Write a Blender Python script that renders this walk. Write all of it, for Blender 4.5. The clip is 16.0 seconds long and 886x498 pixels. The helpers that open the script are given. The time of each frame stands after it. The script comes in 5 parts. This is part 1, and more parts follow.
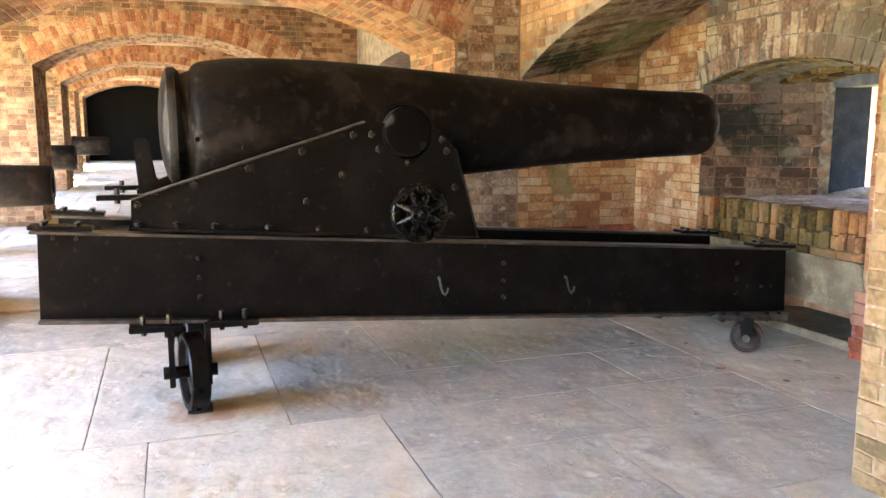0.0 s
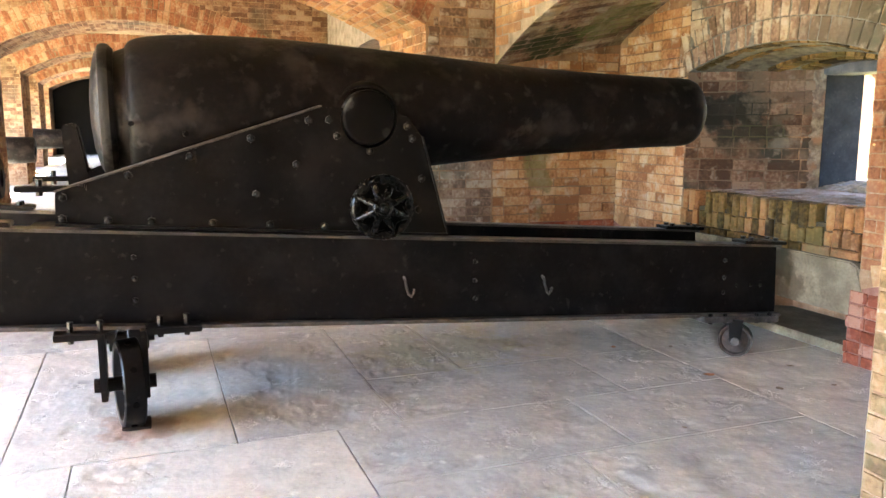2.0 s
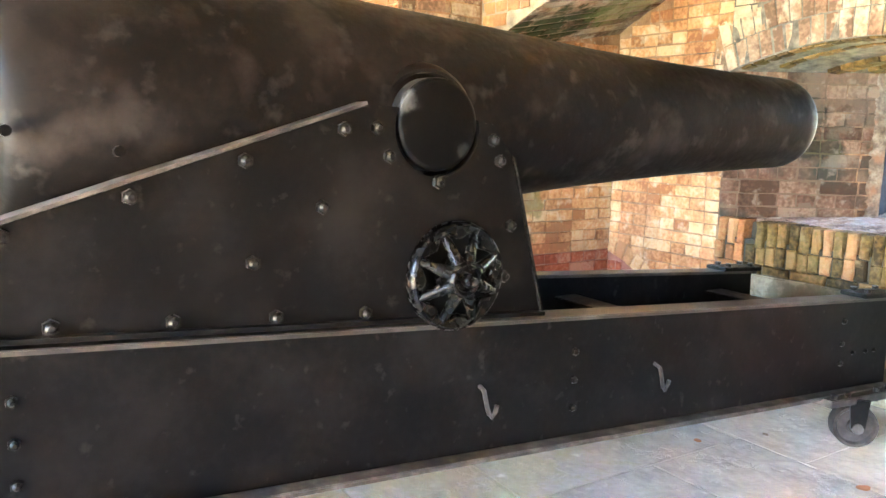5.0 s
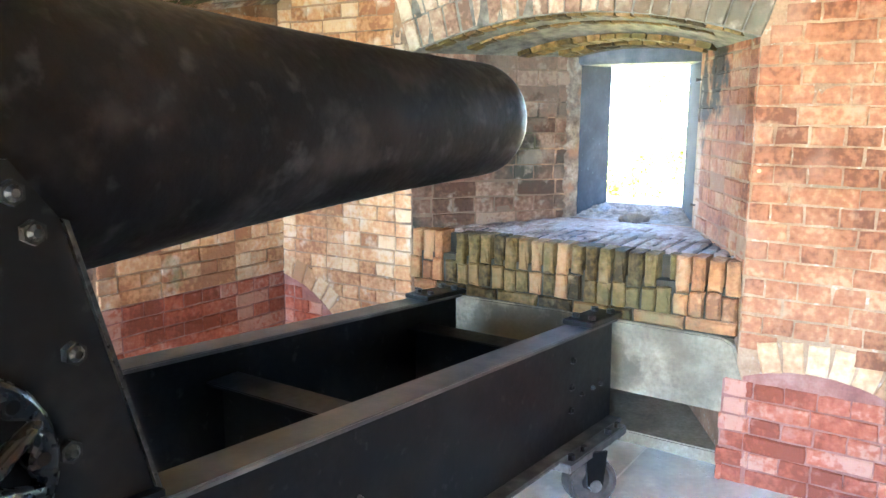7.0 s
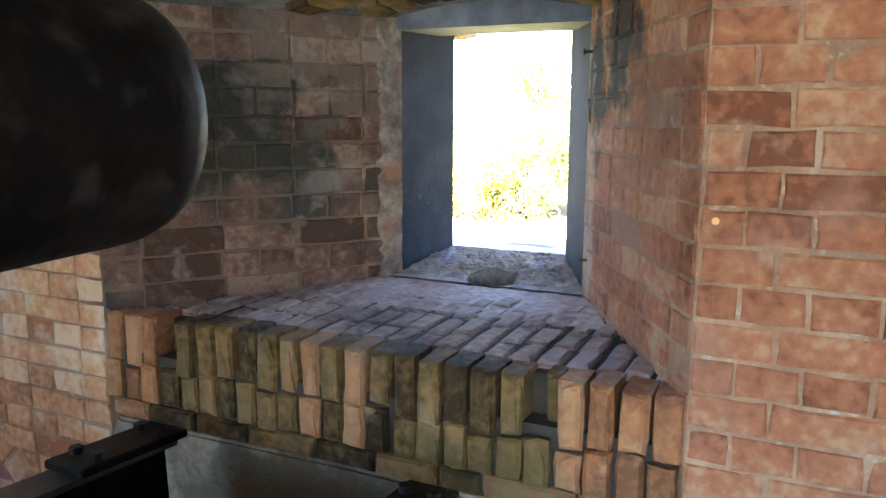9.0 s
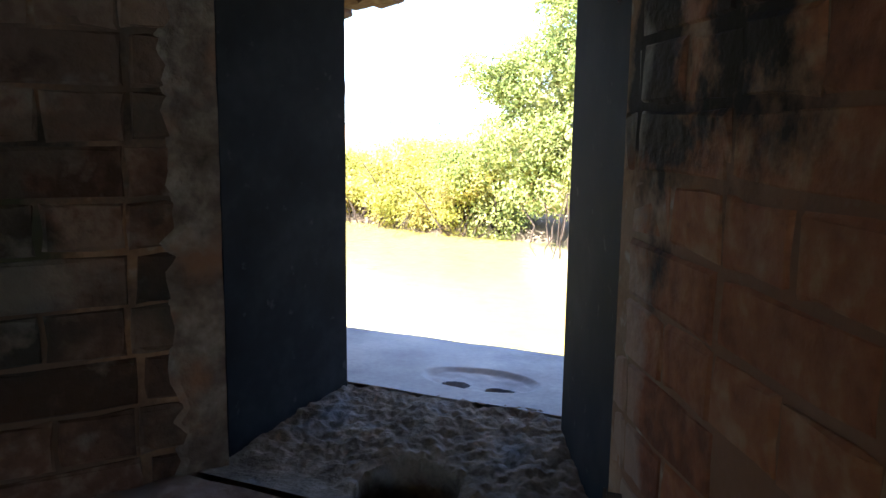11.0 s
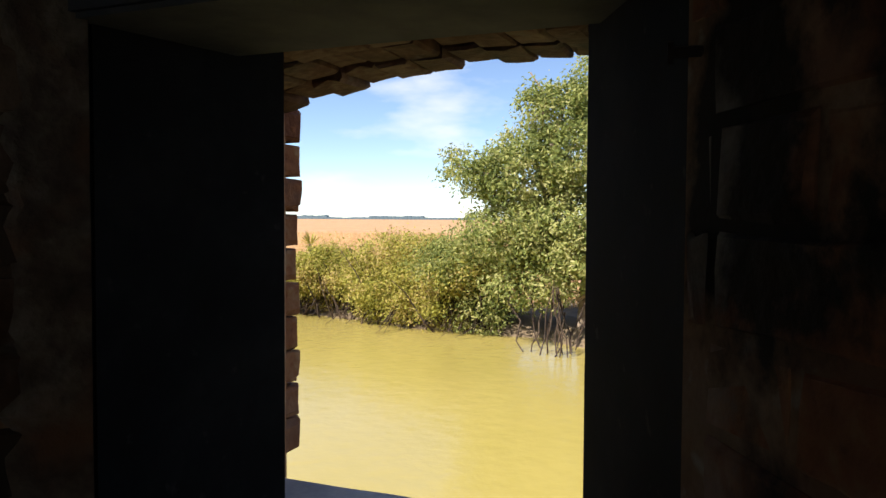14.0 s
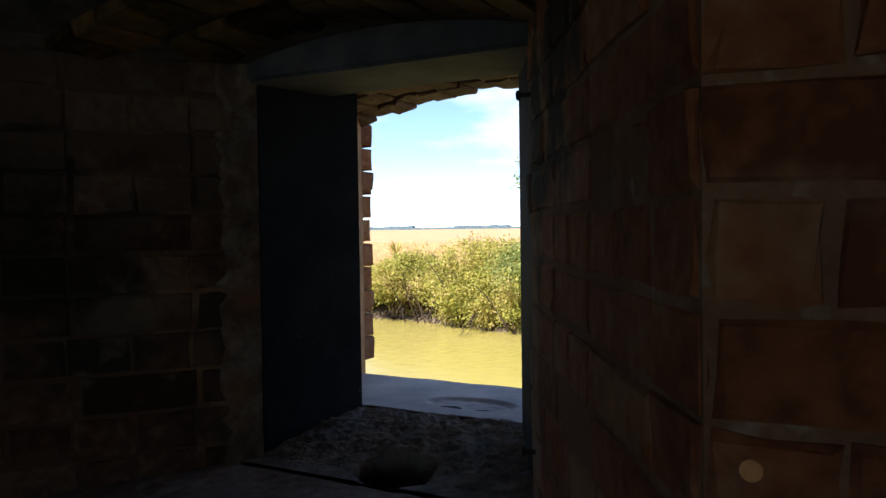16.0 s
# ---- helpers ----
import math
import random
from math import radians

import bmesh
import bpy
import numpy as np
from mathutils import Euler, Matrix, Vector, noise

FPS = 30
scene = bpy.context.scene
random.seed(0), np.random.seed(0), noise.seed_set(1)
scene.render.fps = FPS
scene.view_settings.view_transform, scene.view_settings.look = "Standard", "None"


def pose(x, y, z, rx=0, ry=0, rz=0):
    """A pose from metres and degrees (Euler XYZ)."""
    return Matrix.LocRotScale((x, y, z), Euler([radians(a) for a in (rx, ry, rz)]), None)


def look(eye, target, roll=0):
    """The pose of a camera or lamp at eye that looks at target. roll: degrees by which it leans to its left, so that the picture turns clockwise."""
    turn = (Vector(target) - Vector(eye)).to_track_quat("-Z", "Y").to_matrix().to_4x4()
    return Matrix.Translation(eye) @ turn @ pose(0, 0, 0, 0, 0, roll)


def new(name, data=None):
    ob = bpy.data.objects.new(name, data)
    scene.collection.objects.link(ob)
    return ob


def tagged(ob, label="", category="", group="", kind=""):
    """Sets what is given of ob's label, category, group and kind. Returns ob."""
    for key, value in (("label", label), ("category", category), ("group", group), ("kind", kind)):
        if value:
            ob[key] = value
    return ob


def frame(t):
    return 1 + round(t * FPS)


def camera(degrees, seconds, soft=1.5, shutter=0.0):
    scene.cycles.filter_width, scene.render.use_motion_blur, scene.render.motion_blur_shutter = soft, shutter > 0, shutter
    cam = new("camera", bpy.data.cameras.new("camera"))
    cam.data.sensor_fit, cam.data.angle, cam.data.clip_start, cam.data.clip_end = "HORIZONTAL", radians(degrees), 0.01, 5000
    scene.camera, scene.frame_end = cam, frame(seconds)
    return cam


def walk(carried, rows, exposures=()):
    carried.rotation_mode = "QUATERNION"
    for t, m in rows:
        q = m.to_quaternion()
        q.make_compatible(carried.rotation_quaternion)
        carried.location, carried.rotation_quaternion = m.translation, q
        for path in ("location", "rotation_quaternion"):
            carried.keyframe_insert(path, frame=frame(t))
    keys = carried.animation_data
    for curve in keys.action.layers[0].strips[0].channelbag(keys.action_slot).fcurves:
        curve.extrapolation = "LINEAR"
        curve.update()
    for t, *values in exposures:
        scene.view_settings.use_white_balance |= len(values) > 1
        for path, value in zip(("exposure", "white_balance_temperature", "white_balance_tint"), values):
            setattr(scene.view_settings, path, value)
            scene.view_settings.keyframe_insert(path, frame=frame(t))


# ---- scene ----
cam = camera(59.3, 16.0)
PATH = [
    (0, (0.076, 0.255, 1.279), (0.729, 2.123, 0.988), 0.0),
    (0.5, (0.132, 0.298, 1.263), (0.805, 2.159, 0.967), -0.1),
    (1, (0.223, 0.348, 1.263), (0.912, 2.202, 0.967), -0.2),
    (1.5, (0.269, 0.4, 1.254), (0.967, 2.251, 0.959), -0.1),
    (2, (0.246, 0.557, 1.237), (0.95, 2.405, 0.935), 0.2),
    (2.5, (0.235, 0.85, 1.249), (0.945, 2.693, 0.935), 0.3),
    (3, (0.239, 1.168, 1.252), (0.992, 2.993, 0.927), 0.4),
    (3.2, (0.225, 1.326, 1.275), (1.0, 3.14, 0.943), 0.7),
    (5.3, (0.075, 2.357, 1.282), (1.253, 3.945, 0.978), 0.6),
    (5.5, (0.074, 2.44, 1.306), (1.327, 3.969, 0.996), 0.0),
    (6, (0.313, 2.566, 1.339), (1.741, 3.928, 1.011), 0.1),
    (6.5, (0.549, 2.734, 1.35), (2.074, 3.984, 1.018), 0.4),
    (7, (0.831, 2.919, 1.36), (2.472, 4.01, 1.019), 0.4),
    (7.5, (1.193, 3.015, 1.377), (2.879, 4.036, 1.035), 0.2),
    (8, (1.536, 3.167, 1.347), (3.262, 4.121, 1.011), 0.6),
    (8.5, (1.928, 3.267, 1.319), (3.698, 4.136, 0.989), 0.6),
    (9, (2.314, 3.365, 1.347), (4.095, 4.211, 1.012), 0.3),
    (9.5, (2.643, 3.506, 1.344), (4.441, 4.321, 1.021), 0.7),
    (10, (2.985, 3.593, 1.349), (4.792, 4.392, 1.035), 1.0),
    (10.2, (3.113, 3.629, 1.358), (4.916, 4.432, 1.035), 0.9),
    (12.5, (3.815, 3.883, 1.4), (5.647, 4.632, 1.106), 0.5),
    (13, (3.809, 3.878, 1.414), (5.643, 4.625, 1.129), 0.5),
    (13.5, (3.826, 3.877, 1.412), (5.668, 4.634, 1.221), 0.5),
    (14, (3.824, 3.874, 1.404), (5.672, 4.637, 1.324), 0.3),
    (14.5, (3.761, 3.842, 1.373), (5.608, 4.606, 1.31), 0.2),
    (15, (3.547, 3.726, 1.348), (5.393, 4.493, 1.297), 0.1),
    (15.5, (3.402, 3.589, 1.335), (5.233, 4.391, 1.278), -0.2),
    (16, (3.248, 3.453, 1.313), (5.001, 4.414, 1.258), -0.8),
]
EXPOSURES = [(0.0, 6.57, 7400, 10), (2.0, 6.72, 7350, 10), (3.0, 7.25, 7150, 9), (5.5, 8.05, 6450, 6), (6.5, 7.68, 5800, 4), (8.0, 7.25, 5600, 3), (9.0, 6.1, 5950, 9), (9.5, 5.4, 5850, 10), (10.0, 5.02, 5850, 10),
             (11.5, 2.4, 6300, 10), (12.5, 1.4, 6500, 10), (13.0, 1.05, 6500, 11), (13.5, 0.85, 6700, 12), (14.0, 1.02, 7000, 13), (15.0, 1.15, 6900, 13), (16.0, 1.5, 6500, 10)]
walk(cam, [(t, look(eye, target, roll)) for t, eye, target, roll in PATH], EXPOSURES)

# ---- light ----
SUN_ELEVATION, SUN_FROM = 48.0, (-0.78, 0.62)       # the sun stands high over the court, along the gallery
world = bpy.data.worlds.new("sky")
scene.world = world
world.use_nodes = True
wn, wl = world.node_tree.nodes, world.node_tree.links
sky = wn.new("ShaderNodeTexSky")
sky.sky_type = "NISHITA"
sky.sun_disc = False
sky.sun_elevation = radians(SUN_ELEVATION)
sky.sun_rotation = math.atan2(SUN_FROM[0], SUN_FROM[1])
sky.air_density, sky.dust_density, sky.ozone_density = 0.62, 0.05, 3.2
wtc, wmap = wn.new("ShaderNodeTexCoord"), wn.new("ShaderNodeMapping")
wmap.inputs["Scale"].default_value = (3.0, 3.0, 9.0)
wnoise, wramp, wmix = wn.new("ShaderNodeTexNoise"), wn.new("ShaderNodeValToRGB"), wn.new("ShaderNodeMixRGB")
wnoise.inputs["Scale"].default_value, wnoise.inputs["Detail"].default_value = 2.2, 7.0
wramp.color_ramp.elements[0].position, wramp.color_ramp.elements[1].position = 0.47, 0.78
wramp.color_ramp.elements[1].color = (0.75, 0.75, 0.75, 1)
wmix.inputs["Color2"].default_value = (5.6, 5.8, 6.3, 1)
wl.new(wtc.outputs["Generated"], wmap.inputs["Vector"])
wl.new(wmap.outputs["Vector"], wnoise.inputs["Vector"])
wl.new(wnoise.outputs["Fac"], wramp.inputs["Fac"])
wl.new(wramp.outputs["Color"], wmix.inputs["Fac"])
wl.new(sky.outputs["Color"], wmix.inputs["Color1"])
wl.new(wmix.outputs["Color"], wn["Background"].inputs["Color"])
wn["Background"].inputs["Strength"].default_value = 0.105
sun_data = bpy.data.lights.new("sun", "SUN")
sun_data.energy, sun_data.angle, sun_data.color = 5.0, radians(0.5), (1.0, 0.95, 0.86)
sun = new("sun", sun_data)
up = math.tan(radians(SUN_ELEVATION))
sun.matrix_world = look((SUN_FROM[0] * 30, SUN_FROM[1] * 30, up * 30), (0, 0, 0))


# ---- materials ----
def material(name, colours, scale=8.0, rough=0.85, metal=0.0, bump=0.3, fine=60.0, pieces="", spread=0.0, stain=None, stain_scale=2.0,
             stain_at=(0.5, 0.62), rough_spread=0.1, fine_dist=0.004, spec=0.5, spots=(), flecks=None, flake=0.0, grain=0.35):
    """colours: the ramp of base colours; pieces: 'object' or 'island' varies the colour from piece to piece; stain: a second colour in patches."""
    m = bpy.data.materials.new(name)
    m.use_nodes = True
    n, l = m.node_tree.nodes, m.node_tree.links
    b = n["Principled BSDF"]
    geo = n.new("ShaderNodeNewGeometry")
    big, small = n.new("ShaderNodeTexNoise"), n.new("ShaderNodeTexNoise")
    for node, s, d in ((big, scale, 5.0), (small, fine, 8.0)):
        l.new(geo.outputs["Position"], node.inputs["Vector"])
        node.inputs["Scale"].default_value, node.inputs["Detail"].default_value = s, d
    ramp = n.new("ShaderNodeValToRGB")
    while len(ramp.color_ramp.elements) < len(colours):
        ramp.color_ramp.elements.new(0.5)
    for k, c in enumerate(colours):
        ramp.color_ramp.elements[k].position = 0.25 + 0.5 * k / max(1, len(colours) - 1)
        ramp.color_ramp.elements[k].color = (*c, 1)
    mixv = n.new("ShaderNodeMath")
    mixv.operation = "MULTIPLY_ADD"
    l.new(small.outputs["Fac"], mixv.inputs[0])
    mixv.inputs[1].default_value = grain
    l.new(big.outputs["Fac"], mixv.inputs[2])
    value = n.new("ShaderNodeMath")
    value.operation = "SUBTRACT"
    l.new(mixv.outputs[0], value.inputs[0])
    value.inputs[1].default_value = grain / 2
    last = value
    if pieces:
        src = n.new("ShaderNodeObjectInfo").outputs["Random"] if pieces == "object" else geo.outputs["Random Per Island"]
        add = n.new("ShaderNodeMath")
        add.operation = "MULTIPLY_ADD"
        l.new(src, add.inputs[0])
        add.inputs[1].default_value = spread
        l.new(value.outputs[0], add.inputs[2])
        centre = n.new("ShaderNodeMath")
        centre.operation = "SUBTRACT"
        l.new(add.outputs[0], centre.inputs[0])
        centre.inputs[1].default_value = spread / 2
        last = centre
    l.new(last.outputs[0], ramp.inputs["Fac"])
    colour = ramp.outputs["Color"]
    if stain:
        sn, sr, sm = n.new("ShaderNodeTexNoise"), n.new("ShaderNodeValToRGB"), n.new("ShaderNodeMixRGB")
        l.new(geo.outputs["Position"], sn.inputs["Vector"])
        sn.inputs["Scale"].default_value, sn.inputs["Detail"].default_value = stain_scale, 9.0
        sr.color_ramp.elements[0].position, sr.color_ramp.elements[1].position = stain_at
        l.new(sn.outputs["Fac"], sr.inputs["Fac"])
        l.new(sr.outputs["Color"], sm.inputs["Fac"])
        l.new(colour, sm.inputs["Color1"])
        sm.inputs["Color2"].default_value = (*stain, 1)
        colour = sm.outputs["Color"]
    if flecks:
        fn, fr, fm = n.new("ShaderNodeTexNoise"), n.new("ShaderNodeValToRGB"), n.new("ShaderNodeMixRGB")
        l.new(geo.outputs["Position"], fn.inputs["Vector"])
        fn.inputs["Scale"].default_value, fn.inputs["Detail"].default_value = flecks[1], 4.0
        fr.color_ramp.elements[0].position, fr.color_ramp.elements[1].position = flecks[2]
        l.new(fn.outputs["Fac"], fr.inputs["Fac"])
        l.new(fr.outputs["Color"], fm.inputs["Fac"])
        l.new(colour, fm.inputs["Color1"])
        fm.inputs["Color2"].default_value = (*flecks[0], 1)
        colour = fm.outputs["Color"]
    for place, reach, tone, strength in spots:      # single spots and stains: a place, its reach on each axis, its colour
        sub_v, div, ln, en, mix, cl, mul = (n.new("ShaderNodeVectorMath"), n.new("ShaderNodeVectorMath"), n.new("ShaderNodeVectorMath"), n.new("ShaderNodeTexNoise"),
                                            n.new("ShaderNodeMixRGB"), n.new("ShaderNodeMapRange"), n.new("ShaderNodeMath"))
        sub_v.operation, div.operation, ln.operation, mul.operation = "SUBTRACT", "DIVIDE", "LENGTH", "MULTIPLY_ADD"
        l.new(geo.outputs["Position"], sub_v.inputs[0])
        sub_v.inputs[1].default_value = place
        l.new(sub_v.outputs[0], div.inputs[0])
        div.inputs[1].default_value = reach
        l.new(div.outputs[0], ln.inputs[0])
        l.new(geo.outputs["Position"], en.inputs["Vector"])
        en.inputs["Scale"].default_value, en.inputs["Detail"].default_value = 6.0, 12.0
        en.inputs["Roughness"].default_value = 0.62
        l.new(en.outputs["Fac"], mul.inputs[0])
        mul.inputs[1].default_value = -4.0
        l.new(ln.outputs["Value"], mul.inputs[2])
        cl.inputs["From Min"].default_value, cl.inputs["From Max"].default_value = -0.80, -1.25
        cl.inputs["To Max"].default_value = strength
        l.new(mul.outputs[0], cl.inputs["Value"])
        l.new(cl.outputs["Result"], mix.inputs["Fac"])
        l.new(colour, mix.inputs["Color1"])
        mix.inputs["Color2"].default_value = (*tone, 1)
        colour = mix.outputs["Color"]
    l.new(colour, b.inputs["Base Color"])
    b.inputs["Metallic"].default_value = metal
    b.inputs["Specular IOR Level"].default_value = spec
    rr = n.new("ShaderNodeMapRange")
    rr.inputs["To Min"].default_value, rr.inputs["To Max"].default_value = max(0.03, rough - rough_spread), min(1, rough + rough_spread)
    l.new(small.outputs["Fac"], rr.inputs["Value"])
    l.new(rr.outputs["Result"], b.inputs["Roughness"])
    bp = n.new("ShaderNodeBump")
    bp.inputs["Strength"].default_value, bp.inputs["Distance"].default_value = bump, fine_dist
    height = mixv.outputs[0]
    if flake:                                        # scaled-off layers with sharp little ledges
        kn, kr, ka = n.new("ShaderNodeTexNoise"), n.new("ShaderNodeValToRGB"), n.new("ShaderNodeMath")
        l.new(geo.outputs["Position"], kn.inputs["Vector"])
        kn.inputs["Scale"].default_value, kn.inputs["Detail"].default_value, kn.inputs["Roughness"].default_value = 2.6, 12.0, 0.70
        kr.color_ramp.elements[0].position, kr.color_ramp.elements[1].position = 0.40, 0.415
        e = kr.color_ramp.elements.new(0.60)
        e.color = (1, 1, 1, 1)
        e = kr.color_ramp.elements.new(0.615)
        e.color = (0.3, 0.3, 0.3, 1)
        l.new(kn.outputs["Fac"], kr.inputs["Fac"])
        ka.operation = "MULTIPLY_ADD"
        l.new(kr.outputs["Color"], ka.inputs[0])
        ka.inputs[1].default_value = flake
        l.new(height, ka.inputs[2])
        height = ka.outputs[0]
    l.new(height, bp.inputs["Height"])
    l.new(bp.outputs["Normal"], b.inputs["Normal"])
    return m


FRONT_X = 3.727
WARM = [(0.13, 0.047, 0.022), (0.22, 0.084, 0.038), (0.27, 0.114, 0.052), (0.32, 0.18, 0.095)]
PALE_C = [(0.26, 0.118, 0.054), (0.39, 0.195, 0.090), (0.46, 0.255, 0.125), (0.52, 0.36, 0.21)]
VOUSSOIR_C = [(0.17, 0.068, 0.038), (0.25, 0.100, 0.054), (0.31, 0.145, 0.08), (0.37, 0.235, 0.15)]
GREY = [(0.13, 0.078, 0.052), (0.21, 0.130, 0.088), (0.28, 0.19, 0.13), (0.37, 0.29, 0.21)]
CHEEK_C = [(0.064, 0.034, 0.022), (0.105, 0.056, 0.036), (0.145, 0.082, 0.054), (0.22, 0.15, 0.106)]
APRON_C = [(0.14, 0.062, 0.027), (0.22, 0.096, 0.038), (0.28, 0.130, 0.052), (0.31, 0.17, 0.08)]
MOSSY_C = [(0.115, 0.070, 0.033), (0.18, 0.106, 0.049), (0.235, 0.138, 0.066), (0.28, 0.168, 0.095)]
RED = [(0.17, 0.043, 0.022), (0.24, 0.064, 0.034), (0.29, 0.090, 0.048), (0.35, 0.17, 0.115)]
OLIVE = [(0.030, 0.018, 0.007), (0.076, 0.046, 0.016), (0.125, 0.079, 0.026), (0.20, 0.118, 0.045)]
YELLOW = [(0.28, 0.145, 0.068), (0.36, 0.195, 0.095), (0.41, 0.25, 0.13), (0.46, 0.32, 0.19)]
PAVE = [(0.13, 0.084, 0.064), (0.21, 0.142, 0.108), (0.27, 0.195, 0.155), (0.36, 0.285, 0.24)]
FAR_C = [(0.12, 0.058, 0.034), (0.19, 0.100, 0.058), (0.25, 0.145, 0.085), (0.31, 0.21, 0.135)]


def brick_pair(name, colours, stain=None, at=(0.5, 0.62), scale=2.0, spots=(), flecks=None, spread=0.52, grain=0.8, spec=0.18):
    return tuple(material(name + "_" + k, colours, 4.5, 0.9, 0, 1.0, 44.0, k, spread, stain, scale, at, spots=spots, flecks=flecks, fine_dist=0.007, grain=grain, spec=spec) for k in ("object", "island"))


SMEAR = ((0.30, 0.185, 0.11), 11.0, (0.59, 0.80))
BRICK_WARM = brick_pair("salmon_brick", WARM, (0.25, 0.14, 0.09), (0.54, 0.72), 3.2, flecks=SMEAR, spread=0.28,
                        # two near-black spots high on the right cheek beside the throat, a pale streak, a green one
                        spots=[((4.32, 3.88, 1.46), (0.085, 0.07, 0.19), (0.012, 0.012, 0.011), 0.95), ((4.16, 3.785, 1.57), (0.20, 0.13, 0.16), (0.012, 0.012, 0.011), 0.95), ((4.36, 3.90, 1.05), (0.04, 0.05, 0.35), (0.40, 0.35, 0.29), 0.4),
                               ((3.05, 5.85, 0.98), (0.10, 0.2, 0.32), (0.13, 0.13, 0.055), 0.75)])
# dirty brick, with part of the left cheek's shade put into its colour too
BRICK_CHEEK = brick_pair("dirty_darkened_brick", CHEEK_C, (0.045, 0.042, 0.034), (0.50, 0.66), 3.0, flecks=((0.20, 0.165, 0.13), 15.0, (0.60, 0.74)),
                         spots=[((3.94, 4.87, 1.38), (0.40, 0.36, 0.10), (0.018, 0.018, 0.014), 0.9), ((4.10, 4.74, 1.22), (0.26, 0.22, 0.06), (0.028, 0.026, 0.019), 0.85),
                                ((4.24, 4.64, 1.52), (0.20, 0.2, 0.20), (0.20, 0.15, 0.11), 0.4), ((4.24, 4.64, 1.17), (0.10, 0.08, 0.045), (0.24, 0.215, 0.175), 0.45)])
BRICK_APRON = brick_pair("orange_brick", APRON_C, (0.15, 0.11, 0.05), (0.52, 0.70), 4.0, flecks=SMEAR)
BRICK_MOSSY = brick_pair("yellow_mossy_brick", MOSSY_C, (0.15, 0.12, 0.05), (0.50, 0.68), 5.0, flecks=SMEAR)
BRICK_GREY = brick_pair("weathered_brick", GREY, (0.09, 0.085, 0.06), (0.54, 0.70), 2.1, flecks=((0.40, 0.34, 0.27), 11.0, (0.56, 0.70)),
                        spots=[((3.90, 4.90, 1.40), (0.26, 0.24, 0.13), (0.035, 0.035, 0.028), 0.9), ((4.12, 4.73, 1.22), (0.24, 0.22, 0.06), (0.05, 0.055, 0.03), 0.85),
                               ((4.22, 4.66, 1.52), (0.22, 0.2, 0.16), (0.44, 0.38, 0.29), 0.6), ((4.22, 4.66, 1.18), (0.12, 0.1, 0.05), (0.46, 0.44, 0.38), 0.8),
                               ((3.05, 5.6, 1.82), (0.26, 0.28, 0.12), (0.035, 0.05, 0.02), 0.9), ((3.45, 5.4, 2.0), (0.25, 0.3, 0.2), (0.16, 0.20, 0.07), 0.5),
                               ((FRONT_X, 5.3, 1.85), (0.1, 0.40, 0.22), (0.50, 0.42, 0.30), 0.75), ((FRONT_X, 3.7, 1.85), (0.1, 0.35, 0.2), (0.10, 0.075, 0.05), 0.7)])
BRICK_VOUSSOIR = brick_pair("orange_voussoir", VOUSSOIR_C, (0.14, 0.08, 0.045), (0.54, 0.70), 3.0, flecks=((0.38, 0.29, 0.2), 11.0, (0.60, 0.76)))
# pale brick; the left pocket's bright light is partly put into its colour
BRICK_PALE = brick_pair("brightened_pale_orange_brick", PALE_C, (0.28, 0.17, 0.10), (0.56, 0.74), 3.2, flecks=((0.52, 0.45, 0.35), 9.0, (0.56, 0.76)), spots=[((3.05, 5.85, 0.98), (0.10, 0.2, 0.32), (0.16, 0.16, 0.07), 0.7)])
# darker copy of the brick: the far gallery's shade is put into its colour
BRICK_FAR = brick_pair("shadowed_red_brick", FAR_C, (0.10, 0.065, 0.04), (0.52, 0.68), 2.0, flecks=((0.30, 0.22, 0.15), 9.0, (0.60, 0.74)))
BRICK_RED = brick_pair("red_brick", RED, (0.33, 0.20, 0.16), (0.64, 0.76), 3.0, flecks=((0.30, 0.14, 0.10), 12.0, (0.60, 0.76)))
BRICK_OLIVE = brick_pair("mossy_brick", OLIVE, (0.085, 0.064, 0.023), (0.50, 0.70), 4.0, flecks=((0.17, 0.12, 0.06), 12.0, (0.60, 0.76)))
BRICK_YELLOW = brick_pair("buff_brick", YELLOW, (0.20, 0.11, 0.06), (0.58, 0.68), 2.0)
BRICK_PAVE = brick_pair("paving_brick", PAVE, (0.24, 0.20, 0.175), (0.54, 0.68), 5.0, spread=0.25)
MORTAR = material("lime_mortar", [(0.16, 0.092, 0.052), (0.26, 0.155, 0.090), (0.35, 0.235, 0.15)], 9.0, 0.95, 0, 0.6, 120.0, stain=(0.16, 0.13, 0.09), stain_at=(0.55, 0.7), spec=0.15, flecks=((0.34, 0.29, 0.23), 32.0, (0.60, 0.72)),
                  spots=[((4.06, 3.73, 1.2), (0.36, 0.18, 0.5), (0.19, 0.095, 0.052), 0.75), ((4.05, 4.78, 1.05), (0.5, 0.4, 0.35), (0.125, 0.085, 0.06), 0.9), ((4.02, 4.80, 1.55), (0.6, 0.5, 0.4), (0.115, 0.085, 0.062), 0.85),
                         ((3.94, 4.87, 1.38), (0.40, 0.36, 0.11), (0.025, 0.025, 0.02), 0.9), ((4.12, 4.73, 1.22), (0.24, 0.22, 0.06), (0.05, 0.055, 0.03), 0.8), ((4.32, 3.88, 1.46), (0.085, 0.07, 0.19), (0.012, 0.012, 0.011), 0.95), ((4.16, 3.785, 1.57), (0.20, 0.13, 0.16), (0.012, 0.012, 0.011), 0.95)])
# near-black core: the shade of the deep gaps between sill bricks, as colour
GAP_SHADE = material("dark_core", [(0.016, 0.012, 0.007), (0.045, 0.034, 0.02)], 10.0, 0.95)
